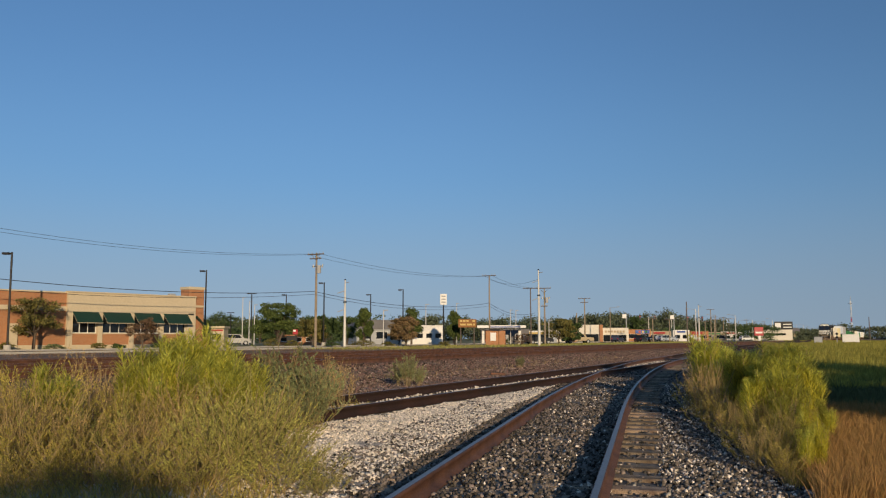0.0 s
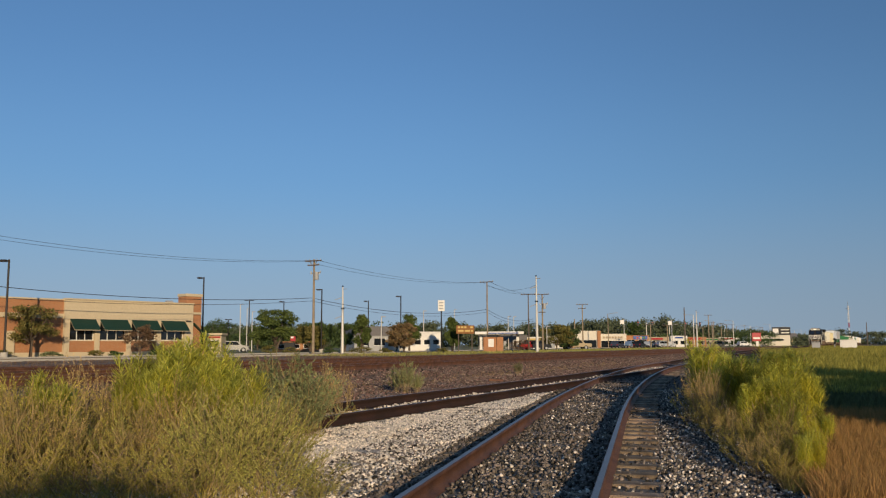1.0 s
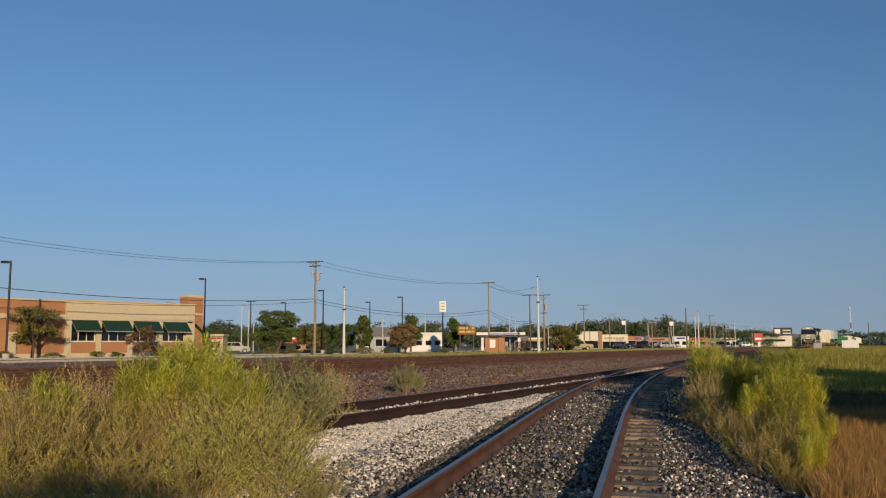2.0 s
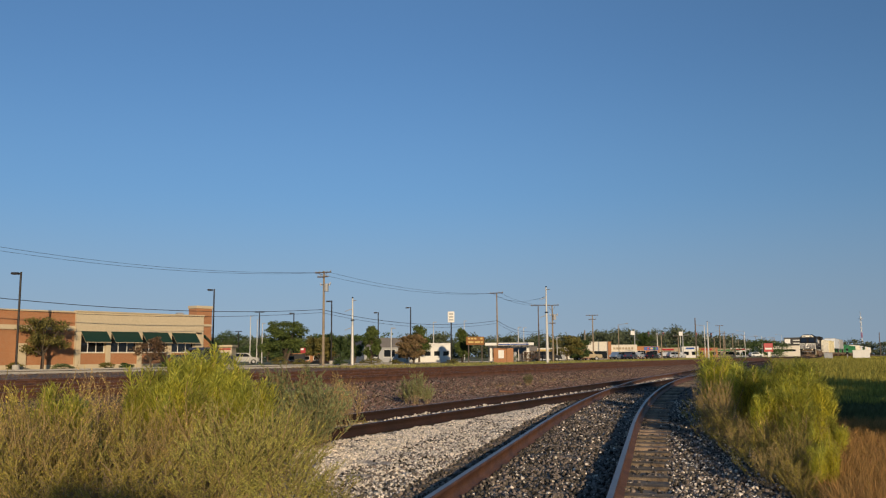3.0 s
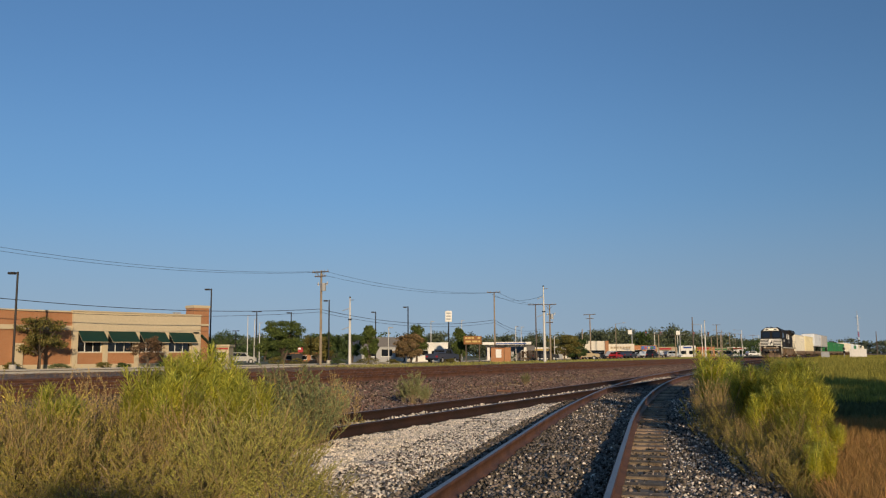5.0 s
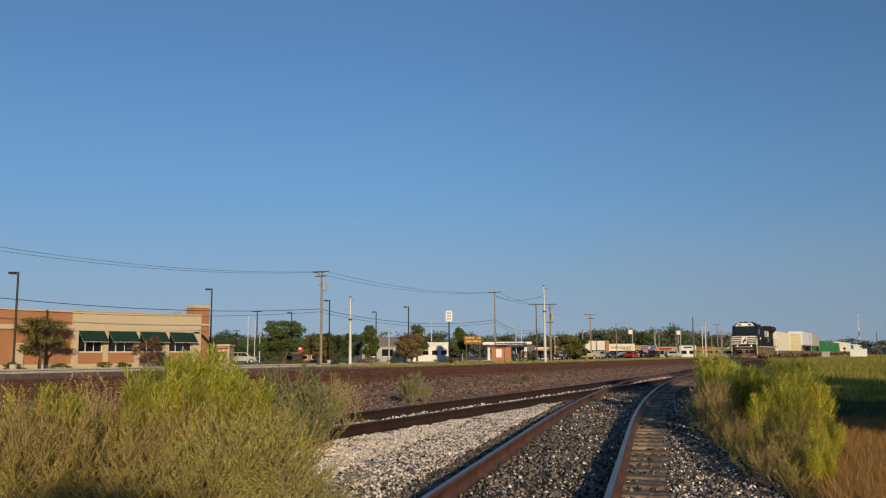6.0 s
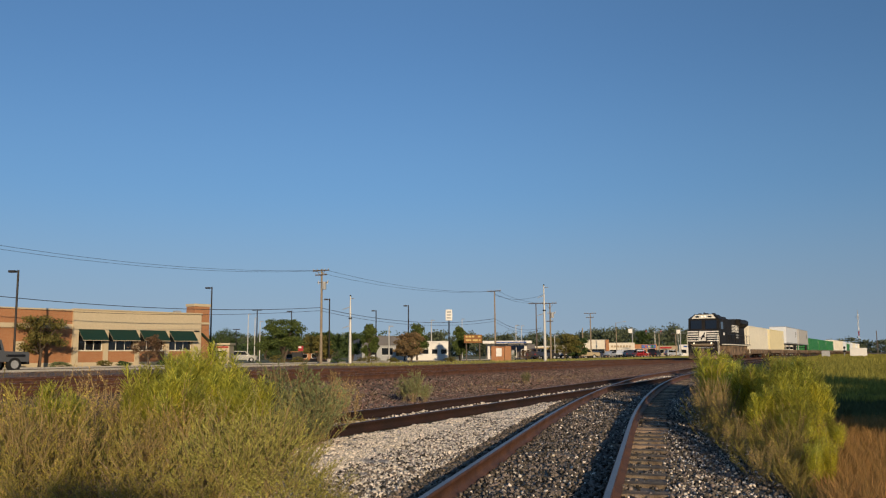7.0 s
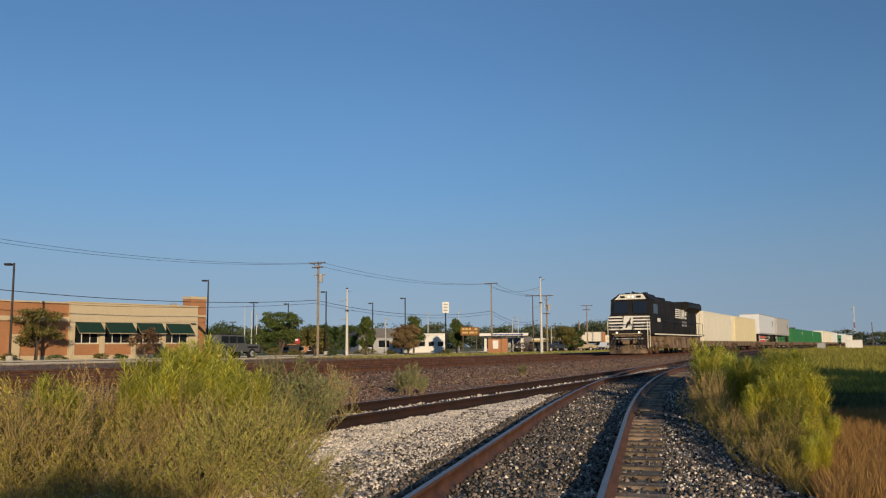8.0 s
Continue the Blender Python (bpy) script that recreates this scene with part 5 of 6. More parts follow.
def carpaint(name, c):
    return material(name, c, 0.3, 0.1, var=0.06, scale=1, spec=0.6)


P_grey, P_navy, P_black = carpaint("grey car paint", (0.11, 0.112, 0.115)), carpaint("navy car paint", (0.045, 0.055, 0.085)), carpaint("black car paint", (0.012, 0.012, 0.014))
P_silver, P_white, P_red, P_blue = carpaint("silver car paint", (0.42, 0.44, 0.46)), carpaint("white car paint", (0.72, 0.72, 0.70)), carpaint("red car paint", (0.50, 0.02, 0.015)), carpaint("blue car paint", (0.15, 0.22, 0.33))
TRAFFIC = []


def drive(ob, n, rows, back=False):
    """Keys a vehicle along the road; rows of seconds and metres along the tracks of its front."""
    length = 4.7
    TRAFFIC.append((ob, [(t, RAILS @ (pose(s + length, n, ROAD_Z, 0, 0, 180) if back else pose(s - length, n, ROAD_Z))) for t, s in rows]))


drive(pickup(P_navy, "dark blue-grey pickup truck on the road"), 53.3, ((0.0, -11.0), (1.7, 26.6), (3.1, 58.8), (4.0, 78.3), (4.6, 91.8), (5.8, 117.0), (7.0, 134.0), (8.0, 144.0)))
boxy = offroader(P_grey, "grey boxy off-road car with dark windows")
boxy.scale = (1.2, 1.1, 1.16)
for x, w in ((0.3, 0.05), (1.4, 0.05), (2.5, 0.05)):
    part("roof_bar", box(B(), x, 0, 1.88, w, 1.5, 0.05), M_dark, boxy)
drive(boxy, 53.3, ((0.0, -130.0), (2.0, -82.0), (4.0, -34.0), (6.0, 12.9), (7.0, 37.2), (7.5, 49.2), (8.0, 61.3)))
drive(sedan(P_red, "bright red car on the road"), 55.2, ((0.0, 124.5), (1.5, 145.6), (2.8, 160.2), (3.6, 168.7), (4.4, 178.4), (5.8, 193.7), (6.2, 199.0), (7.0, 206.0), (8.0, 213.0)))
drive(suv(P_black, "black suv waiting at the junction"), 53.3, ((0.0, 203.0), (3.0, 206.0), (8.0, 212.0)))
drive(suv(P_navy, "navy suv waiting at the junction"), 56.8, ((0.0, 196.0), (3.0, 200.0), (8.0, 204.0)))
for k, (f, p, w) in enumerate(((suv, P_blue, "blue suv"), (sedan, P_black, "black sedan"), (suv, P_silver, "silver suv"), (sedan, P_navy, "navy sedan"), (sedan, P_silver, "silver sedan"), (suv, P_white, "white suv"), (sedan, P_black, "black sedan"), (pickup, P_white, "white pickup truck"))):
    s0 = 225.0 + 9.5 * k
    drive(f(p, w + " coming along the far lane"), 60.0, [(t, s0 - 10.35 * t) for t in (0.0, 2.0, 4.0, 6.0, 8.0)], back=True)
v = pickup(M_tanpaint, "tan pickup truck parked by the trees")
v.matrix_basis = pose(24.0, 160, G, 0, 0, 10)
for x, y, f, p, w in ((-36.0, 128, sedan, P_navy, "navy"), (-33.0, 131, suv, P_grey, "grey"), (15.5, 146, suv, P_black, "black"), (104.0, 290, suv, P_white, "white"), (61.0, 232, suv, P_silver, "silver"), (-4.6, 134, suv, P_navy, "navy")):
    v = f(p, w + " car parked in the lots")
    v.matrix_basis = pose(x, y, G, 0, 0, 15)


# ---- weeds and grass ----
def ribbons(rng, a, b, w0, w1):
    """Thin tapered strips from points a to points b."""
    d = b - a
    side = np.cross(d, rng.normal(size=d.shape))
    side /= np.linalg.norm(side, axis=1, keepdims=True) + 1e-9
    v = np.stack([a - side * w0, a + side * w0, b + side * w1, b - side * w1], 1).reshape(-1, 3)
    return v, np.arange(len(v)).reshape(-1, 4)


def weed(kind, seed, h, w, stems, twigs, leaves, leaf, slim, mat, label, lean=1.0, plume=0.0, rise=0.75, loose=0.4, reach_=(0.08, 0.24)):
    """A many-stemmed weed: arching stems, side twigs, and narrow leaves along them."""
    rng = np.random.default_rng(seed)
    ang = rng.uniform(0, 2 * np.pi, stems)
    out = np.stack([np.cos(ang), np.sin(ang), np.zeros(stems)], 1)
    reach = (w / 2) * rng.uniform(0.1, 1.0, (stems, 1)) ** 0.7
    tall = h * rng.uniform(0.62, 1.0, (stems, 1)) * np.sqrt(np.clip(1 - 0.45 * (reach / (w / 2)) ** 2 * lean, 0.2, 1))
    base = out * reach * 0.22 + rng.normal(size=(stems, 3)) * (0.03, 0.03, 0)

    def on(t):
        return base + out * reach * (t ** 1.4) * 0.85 + np.array([0, 0, 1.0]) * tall * t + np.stack([np.sin(3 * t[:, 0] + ang), np.cos(2.5 * t[:, 0] + ang), 0 * ang], 1) * 0.04 * t
    A, Bs = [], []
    for k in range(5):
        t0, t1 = np.full((stems, 1), k / 5), np.full((stems, 1), (k + 1) / 5)
        A.append(on(t0))
        Bs.append(on(t1))
    sv, sf = ribbons(rng, np.concatenate(A), np.concatenate(Bs), 0.0045, 0.003)
    ta, tb = [], []
    for k in range(twigs):
        t = rng.uniform(0.30, 1.0, (stems, 1))
        p = on(t)
        spread = rng.normal(size=(stems, 3)) * (0.8, 0.8, 0.35) + out * 0.8
        spread /= np.linalg.norm(spread, axis=1, keepdims=True)
        ln = h * rng.uniform(*reach_, (stems, 1)) * (1.15 - 0.7 * t) if not plume else h * plume * rng.uniform(0.6, 1.1, (stems, 1)) * (1.08 - t)
        ta.append(p)
        tb.append(p + (spread * 0.62 + np.array([0, 0, rise])) * ln)
    ta, tb = np.concatenate(ta), np.concatenate(tb)
    tv, tf = ribbons(rng, ta, tb, 0.0028, 0.0018)
    sv, sf = np.concatenate([sv, tv]), np.concatenate([sf, tf + len(sv)])
    k = rng.uniform(0.05, 1.05, (len(ta), leaves, 1))
    c = (ta[:, None] + (tb - ta)[:, None] * k).reshape(-1, 3)
    along = np.repeat(tb - ta, leaves, 0)
    along /= np.linalg.norm(along, axis=1, keepdims=True)
    d = along + rng.normal(size=c.shape) * loose
    d /= np.linalg.norm(d, axis=1, keepdims=True)
    e = np.cross(d, rng.normal(size=c.shape))
    e /= np.linalg.norm(e, axis=1, keepdims=True)
    s = leaf * rng.uniform(0.6, 1.3, (len(c), 1))
    lv = np.stack([c, c + d * s * 0.5 + e * s * slim, c + d * s, c + d * s * 0.5 - e * s * slim], 1).reshape(-1, 3)
    t = thing("weed", Matrix.Translation((0, 0, -50)), label, "weed", kind)
    st = new("stem", mesh_of("stem", sv, sf, M_weedstem))
    fo = new("foliage", mesh_of("foliage", lv, np.arange(len(lv)).reshape(-1, 4), mat))
    st.parent = fo.parent = t
    return t


def plumed(seed, h, w, stems, fronds, mat, label, bare=0.30, long_=0.13):
    """A tall weed of upright stems, each a spire of narrow leaves that arch out and up."""
    rng = np.random.default_rng(seed)
    ang = rng.uniform(0, 2 * np.pi, stems)
    out = np.stack([np.cos(ang), np.sin(ang), 0 * ang], 1)
    reach = (w / 2) * rng.uniform(0.15, 1.0, (stems, 1))
    tall = h * rng.uniform(0.66, 1.0, (stems, 1))
    tall[0] = h

    def on(i, t):
        return out[i] * reach[i] * (0.25 + 0.75 * t ** 1.3) + np.array([0, 0, 1.0]) * tall[i] * t
    every = np.arange(stems)
    A = [on(every, np.full((stems, 1), k / 5)) for k in range(6)]
    sv, sf = ribbons(rng, np.concatenate(A[:-1]), np.concatenate(A[1:]), 0.0055, 0.0035)
    i = np.repeat(every, fronds)
    t = np.tile(np.linspace(bare, 1.0, fronds), stems)[:, None] + rng.normal(0, 0.008, (stems * fronds, 1))
    p = on(i, t)
    turn = rng.uniform(0, 2 * np.pi, len(p))
    d = np.stack([np.cos(turn), np.sin(turn), 0 * turn], 1)
    side = np.stack([-np.sin(turn), np.cos(turn), 0 * turn], 1)
    u = np.clip((t - bare) / (1 - bare), 0, 1)
    ln = h * long_ * rng.uniform(0.6, 1.2, t.shape) * (0.35 + 1.1 * np.sin(np.pi * np.clip(0.15 + 0.80 * u, 0, 1)))
    wd = 0.0062 * rng.uniform(0.7, 1.5, t.shape)
    mid = p + d * ln * 0.55 + np.array([0, 0, 0.28]) * ln
    tip = p + d * ln * 0.95 + np.array([0, 0, 0.75]) * ln * rng.uniform(0.5, 1.1, t.shape)
    lv = np.stack([p - side * wd * 0.6, p + side * wd * 0.6, mid + side * wd, mid - side * wd, tip + side * wd * 0.25, tip - side * wd * 0.25], 1).reshape(-1, 3)
    k = np.arange(len(p))[:, None] * 6
    lf = np.concatenate([k + [0, 1, 2, 3], k + [3, 2, 4, 5]], 1).reshape(-1, 4)
    t_ = thing("weed", Matrix.Translation((0, 0, -50)), label, "weed", "yellow-green plumed weeds")
    st = new("stem", mesh_of("stem", sv, sf, M_weedstem))
    fo = new("foliage", mesh_of("foliage", lv, lf, mat))
    st.parent = fo.parent = t_
    return t_


FULL = {"olive": 1.05, "lime": 1.35, "grey": 1.2, "dry": 1.05, "sage": 1.1, "gold": 1.2}
KINDS = {
    "olive": [weed("olive bushy weeds", 100 + i, 1.05, 1.15, 14, 9, 26, 0.034, 0.11, M_weedolive, "olive bushy weed with fine upright branches", 1.1, 0.0, 0.75, 0.30, (0.20, 0.50)) for i in range(4)],
    "lime": [plumed(110 + i, 1.35, 0.66, 7, 190, M_weedlime, "tall yellow-green weed with feathery plumes") for i in range(4)],
    "gold": [plumed(150 + i, 1.2, 0.50, 12, 120, M_weedgold, "bright yellow weed with narrow flowering spires", 0.1, 0.085) for i in range(2)],
    "grey": [weed("grey-green round weeds", 120 + i, 1.2, 1.3, 46, 12, 9, 0.050, 0.13, M_weedgrey, "grey-green rounded bushy weed", 1.2) for i in range(2)],
    "sage": [weed("sage bushy weeds", 140 + i, 1.1, 1.35, 19, 10, 26, 0.034, 0.11, M_weedsage, "sage-green bushy weed with radiating fine branches", 1.2, 0.0, 0.65, 0.30, (0.20, 0.48)) for i in range(3)],
    "dry": [weed("dry tan weeds", 130 + i, 1.05, 0.9, 16, 7, 14, 0.028, 0.12, M_weeddry, "dry tan weed gone to seed", 0.8, 0.0, 1.4, 0.7, (0.15, 0.40)) for i in range(3)],
}
ORIGINALS = [o for v in KINDS.values() for o in v]
rng = np.random.default_rng(77)


def plant(kind, x, y, h, wide=1.0):
    """A weed of the kind on the soil at x, y, with height h."""
    o = KINDS[kind][int(rng.integers(len(KINDS[kind])))]
    p = RAILS.inverted() @ Vector((x, y, 0))
    k = h / FULL[kind]
    c = copy_thing(o, Matrix())
    c.matrix_basis = pose(x, y, lie(p.x, p.y) - 0.02, 0, 0, float(rng.uniform(0, 360))) @ Matrix.Diagonal((k * wide, k * wide, k, 1))
    return c


# the thicket beside the siding: bushes in front, plumes behind them
for x, y, h in ((-1.77, 8.50, 1.14), (-1.66, 8.70, 0.84), (-2.10, 8.40, 0.98), (-1.52, 8.80, 0.55), (-1.77, 7.90, 0.95), (-1.52, 8.00, 0.70), (-2.21, 8.10, 0.80), (-1.78, 9.30, 0.96), (-2.18, 9.20, 1.03)):
    plant("sage", x, y, h + 0.04, min(1.3, 0.82 / h))
for x, y, h in ((-4.54, 9.00, 1.06), (-4.30, 9.20, 1.08), (-3.91, 9.00, 1.01), (-3.79, 9.50, 1.06), (-3.41, 9.40, 0.99), (-3.16, 9.60, 0.87), (-4.01, 8.20, 0.81), (-3.59, 8.10, 0.76), (-3.20, 8.20, 0.72), (-3.67, 8.80, 0.89)):
    plant("olive", x, y, h, min(1.4, 0.85 / h))
for x, y, h in ((-2.75, 8.00, 0.66), (-2.72, 8.90, 0.82), (-2.33, 8.00, 0.66), (-3.26, 8.70, 0.84), (-4.33, 8.40, 0.90), (-3.60, 7.60, 0.67), (-3.21, 7.60, 0.61), (-2.38, 7.50, 0.57), (-2.68, 7.40, 0.54), (-2.01, 7.60, 0.56)):
    plant("olive" if rng.uniform() < 0.7 else "sage", x, y, h, min(1.4, 0.75 / h))
for x, y, h in ((-3.98, 8.70, 0.98), (-4.38, 8.60, 0.94), (-4.00, 8.40, 0.93), (-4.59, 11.20, 1.21), (-4.25, 11.00, 1.14), (-2.83, 8.70, 0.73), (-3.02, 8.60, 0.68), (-2.66, 8.80, 0.69), (-2.51, 9.30, 0.85), (-3.61, 8.40, 0.87), (-2.96, 10.20, 1.02)):
    plant("dry", x, y, h, min(1.4, 1.0 / h))
for x, y, h in ((-3.63, 11.60, 1.39), (-3.51, 11.80, 1.43), (-3.39, 12.20, 1.52), (-3.17, 12.00, 1.36), (-2.95, 11.80, 1.24), (-2.65, 11.50, 1.10), (-2.42, 11.20, 1.09), (-3.71, 11.30, 1.24), (-3.87, 11.20, 1.23), (-3.22, 11.20, 1.29), (-3.30, 10.80, 1.18), (-2.83, 11.00, 1.20), (-2.55, 10.60, 1.06), (-3.53, 10.60, 1.07), (-3.26, 10.20, 0.94), (-2.97, 10.40, 1.07), (-3.84, 10.80, 1.06)):
    plant("lime", x, y, h + 0.03, 1.0)
for x, y, h in ((-4.99, 10.20, 1.27), (-4.41, 9.60, 1.13), (-5.15, 10.00, 1.15), (-4.77, 9.50, 1.10), (-4.51, 9.40, 1.13), (-4.17, 9.40, 1.05), (-4.16, 9.80, 1.01), (-5.20, 9.80, 1.12)):
    plant("lime" if rng.uniform() < 0.35 else "olive", x, y, h, 0.85)
for x, y, h in ((-2.32, 13.20, 1.33), (-2.46, 12.80, 1.25), (-2.02, 13.00, 1.22), (-1.78, 12.60, 1.05), (-2.26, 12.20, 0.99), (-1.93, 12.20, 0.90)):
    plant("grey", x, y, h + 0.04, 0.95)
for x, y, h in ((-1.92, 16.00, 1.04), (-1.64, 15.50, 0.89), (-1.98, 15.20, 0.99)):
    plant("dry", x, y, h, 0.85)
for i in range(9):
    y = float(rng.uniform(9.8, 12.6))
    plant("olive" if i % 3 else "dry", float(rng.uniform(-0.52, -0.27)) * y, y, float(rng.uniform(0.62, 0.86)), 1.2)
for x, y, h in ((-1.12, 7.95, 0.50), (-1.02, 7.5, 0.36), (-1.38, 7.6, 0.55), (-0.95, 7.9, 0.28)):
    plant("sage", x, y, h, 1.15)
# dead stalks fallen across one another
for i, (x, y) in enumerate(((-2.95, 8.45), (-2.65, 8.55), (-2.4, 8.6), (-3.3, 8.3), (-2.2, 8.4))):
    r_ = np.random.default_rng(300 + i)
    a_ = np.stack([r_.normal(0, 0.22, 120), r_.normal(0, 0.2, 120), r_.uniform(0, 0.12, 120)], 1)
    b_ = a_ + np.stack([r_.normal(0, 0.26, 120), r_.normal(0, 0.2, 120), r_.uniform(0.02, 0.42, 120)], 1)
    heap = thing("dead_weed", pose(x, y, 0.06), "tangle of dead grey-brown weed stalks", "weed", "dead weed stalks")
    st = new("stem", mesh_of("stem", *ribbons(r_, a_, b_, 0.005, 0.003), M_weeddead))
    st.parent = heap
# lone weeds along the foot of the bank and between the siding rails
for x, y, h in ((-0.75, 22.6, 0.95), (-1.0, 22.9, 0.72), (-0.45, 22.7, 0.6), (3.3, 33.5, 0.6)):
    plant("grey", x, y, h, 0.8)
for x, y, h in ((-1.55, 16.0, 0.22), (-1.35, 16.3, 0.2), (-1.75, 15.8, 0.2)):
    plant("olive", x, y, h, 1.6)
# the clump on the other side of the spur
for x, y, h in ((5.47, 17.00, 1.42), (5.39, 17.50, 1.26), (5.26, 15.50, 1.18), (6.17, 18.50, 1.24), (5.26, 14.50, 1.14), (5.21, 13.80, 1.05), (5.60, 14.20, 1.30), (5.35, 13.20, 1.14), (5.92, 14.00, 1.30), (5.78, 13.40, 1.11), (5.03, 12.20, 0.93), (4.85, 12.40, 0.92), (4.60, 12.40, 0.84)):
    plant("lime", x, y, h + 0.03, 1.05)
for x, y, h in ((5.19, 14.80, 0.98), (5.84, 13.20, 0.95), (5.33, 11.80, 0.58), (5.29, 11.50, 0.44), (4.40, 10.20, 0.62), (4.01, 9.40, 0.46), (4.23, 9.60, 0.37), (3.84, 8.90, 0.29), (6.52, 16.50, 1.00), (6.27, 17.00, 1.03), (4.90, 11.60, 0.77), (4.47, 11.20, 0.72)):
    plant("lime", x, y, max(0.5, h), 1.0)
for x, y, h in ((4.42, 10.2, 0.74), (4.16, 9.5, 0.60), (4.32, 9.7, 0.62), (3.98, 8.9, 0.50), (4.12, 9.2, 0.55)):
    plant("gold", x, y, h, 0.9)
for x, y, h in ((4.78, 15.50, 0.78), (4.37, 14.60, 0.59), (4.11, 13.20, 0.42), (3.95, 12.00, 0.33), (3.82, 11.20, 0.26), (3.79, 10.60, 0.26), (4.01, 10.80, 0.41), (4.12, 10.60, 0.53), (4.23, 12.00, 0.48), (4.38, 13.00, 0.60), (3.74, 9.80, 0.35), (3.84, 9.60, 0.44), (4.21, 10.20, 0.50), (3.48, 9.60, 0.17), (3.49, 8.90, 0.23), (3.55, 8.70, 0.32)):
    plant("olive", x, y, max(0.42, h + 0.1), 1.15 if h < 0.5 else 0.95)
for x, y, h in ((4.71, 14.60, 1.07), (4.44, 14.00, 0.85), (4.39, 13.40, 0.75), (4.30, 12.40, 0.52), (4.24, 11.60, 0.51), (4.48, 11.60, 0.62), (3.89, 11.60, 0.25), (3.67, 9.20, 0.37), (3.47, 9.30, 0.30)):
    plant("dry", x, y, max(0.5, h + 0.04), 0.95)
for i in range(18):
    y = float(rng.uniform(14.0, 21.0))
    plant("lime", float(rng.uniform(0.335, 0.415)) * y, y, float(rng.uniform(0.95, 1.25)), 1.0)
for i in range(10):
    y = float(rng.uniform(9.0, 13.0))
    plant("dry" if i % 2 else "olive", float(rng.uniform(0.40, 0.43)) * y, y, float(rng.uniform(0.5, 0.7)), 1.0)
for o in ORIGINALS:
    for c in list(o.children):
        bpy.data.objects.remove(c)
    bpy.data.objects.remove(o)


def blades(name, xs, ys, h, w, mat, label, seed, lean=0.35):
    """Grass: bent tapering blades rooted at xs, ys."""
    r = np.random.default_rng(seed)
    n = len(xs)
    inv = RAILS.inverted()
    z = np.array([lie(*(inv @ Vector((x, y, 0)))[:2]) for x, y in zip(xs, ys)]) - 0.05
    a = np.stack([xs, ys, z], 1)
    hh = np.reshape(h, (-1, 1)) * r.uniform(0.5, 1.15, (n, 1))
    tip = a + r.normal(size=(n, 3)) * (lean, lean, 0) * hh + np.array([0, 0, 1.0]) * hh
    mid = (a + tip) / 2 + np.array([0, 0, 0.12]) * hh
    an = r.uniform(0, np.pi, (n, 1))
    sd = np.concatenate([np.cos(an), np.sin(an), 0 * an], 1) * w * r.uniform(0.6, 1.3, (n, 1))
    v = np.stack([a - sd, a + sd, mid + sd * 0.8, mid - sd * 0.8, tip], 1).reshape(-1, 3)
    i = np.arange(n)[:, None] * 5
    f = np.concatenate([i + [0, 1, 2], i + [0, 2, 3], i + [3, 2, 4]], 1).reshape(-1, 3)
    ob = new(name, mesh_of(name, v, f, mat))
    return tagged(ob, label, "grass", kind="stuff")


y = rng.uniform(6.8, 13.5, 9000)
blades("grass", rng.uniform(-0.62, -0.19, 9000) * y, y, 0.24, 0.006, M_weedolive, "olive tangled grass under the weeds", 1, 0.5)
y = rng.uniform(6.8, 13.5, 5000)
blades("grass", rng.uniform(-0.62, -0.17, 5000) * y, y, 0.26, 0.005, M_weeddry, "dry straw under the weeds", 2, 0.6)
y = rng.uniform(7.5, 16.0, 42000)
blades("grass", rng.uniform(0.44, 0.68, 42000) * y, y, 0.30, 0.0035, M_grassdry, "dry red-brown grass by the weeds", 3, 0.4)
y = rng.uniform(8.4, 17.0, 12000)
blades("grass", (rng.uniform(0.40, 0.455, 12000) - 0.011 * (y - 9)) * y, y, 0.16, 0.004, M_weeddry, "straw-coloured grass at the foot of the weeds", 10, 0.5)
y = rng.uniform(8.4, 17.0, 8000)
blades("grass", (rng.uniform(0.405, 0.46, 8000) - 0.011 * (y - 9)) * y, y, 0.18, 0.004, M_weedolive, "olive grass at the foot of the weeds", 11, 0.5)
y = rng.uniform(14, 25, 20000)
blades("grass", rng.uniform(0.42, 0.66, 20000) * y, y, 0.20, 0.010, M_shadegrass, "low grass with shade put into its dull colour", 4, 0.4)
y = 22 + 88 * rng.uniform(0, 1, 56000) ** 1.4
blades("grass", rng.uniform(0.385, 0.64, 56000) * y, y, 0.25 + 0.30 * np.clip((y - 22) / 30, 0, 1), 0.007 + 0.0002 * y.reshape(-1, 1), M_grass, "yellow-green meadow beside the tracks", 5, 0.25)
y = rng.uniform(105, 260, 12000)
blades("grass", (rng.uniform(0.41, 0.62, 12000)) * y, y, 0.42, 0.08, M_grass, "yellow-green meadow farther along the tracks", 6, 0.25)
s_, n_ = rng.uniform(62, 230, 15000), rng.uniform(38, 50.0, 15000)
blades("grass", s_ * 0.476 - n_ * 0.8796, s_ * 0.8796 + n_ * 0.476, 0.28, 0.03, M_verge, "mown grass strip beside the road", 7, 0.3)
s_, n_ = rng.uniform(15, 90, 14000), rng.uniform(31, 49.7, 14000)
blades("grass", s_ * 0.476 - n_ * 0.8796, s_ * 0.8796 + n_ * 0.476, 0.16, 0.02, M_strip, "dry brown grass between tracks and road", 9, 0.4)
s_, n_ = rng.uniform(10, 45, 600), rng.normal(13.6, 0.5, 600)
blades("grass", s_ * 0.476 - n_ * 0.8796, s_ * 0.8796 + n_ * 0.476, 0.22, 0.008, M_weeddry, "sparse dry grass at the foot of the bank", 8, 0.5)


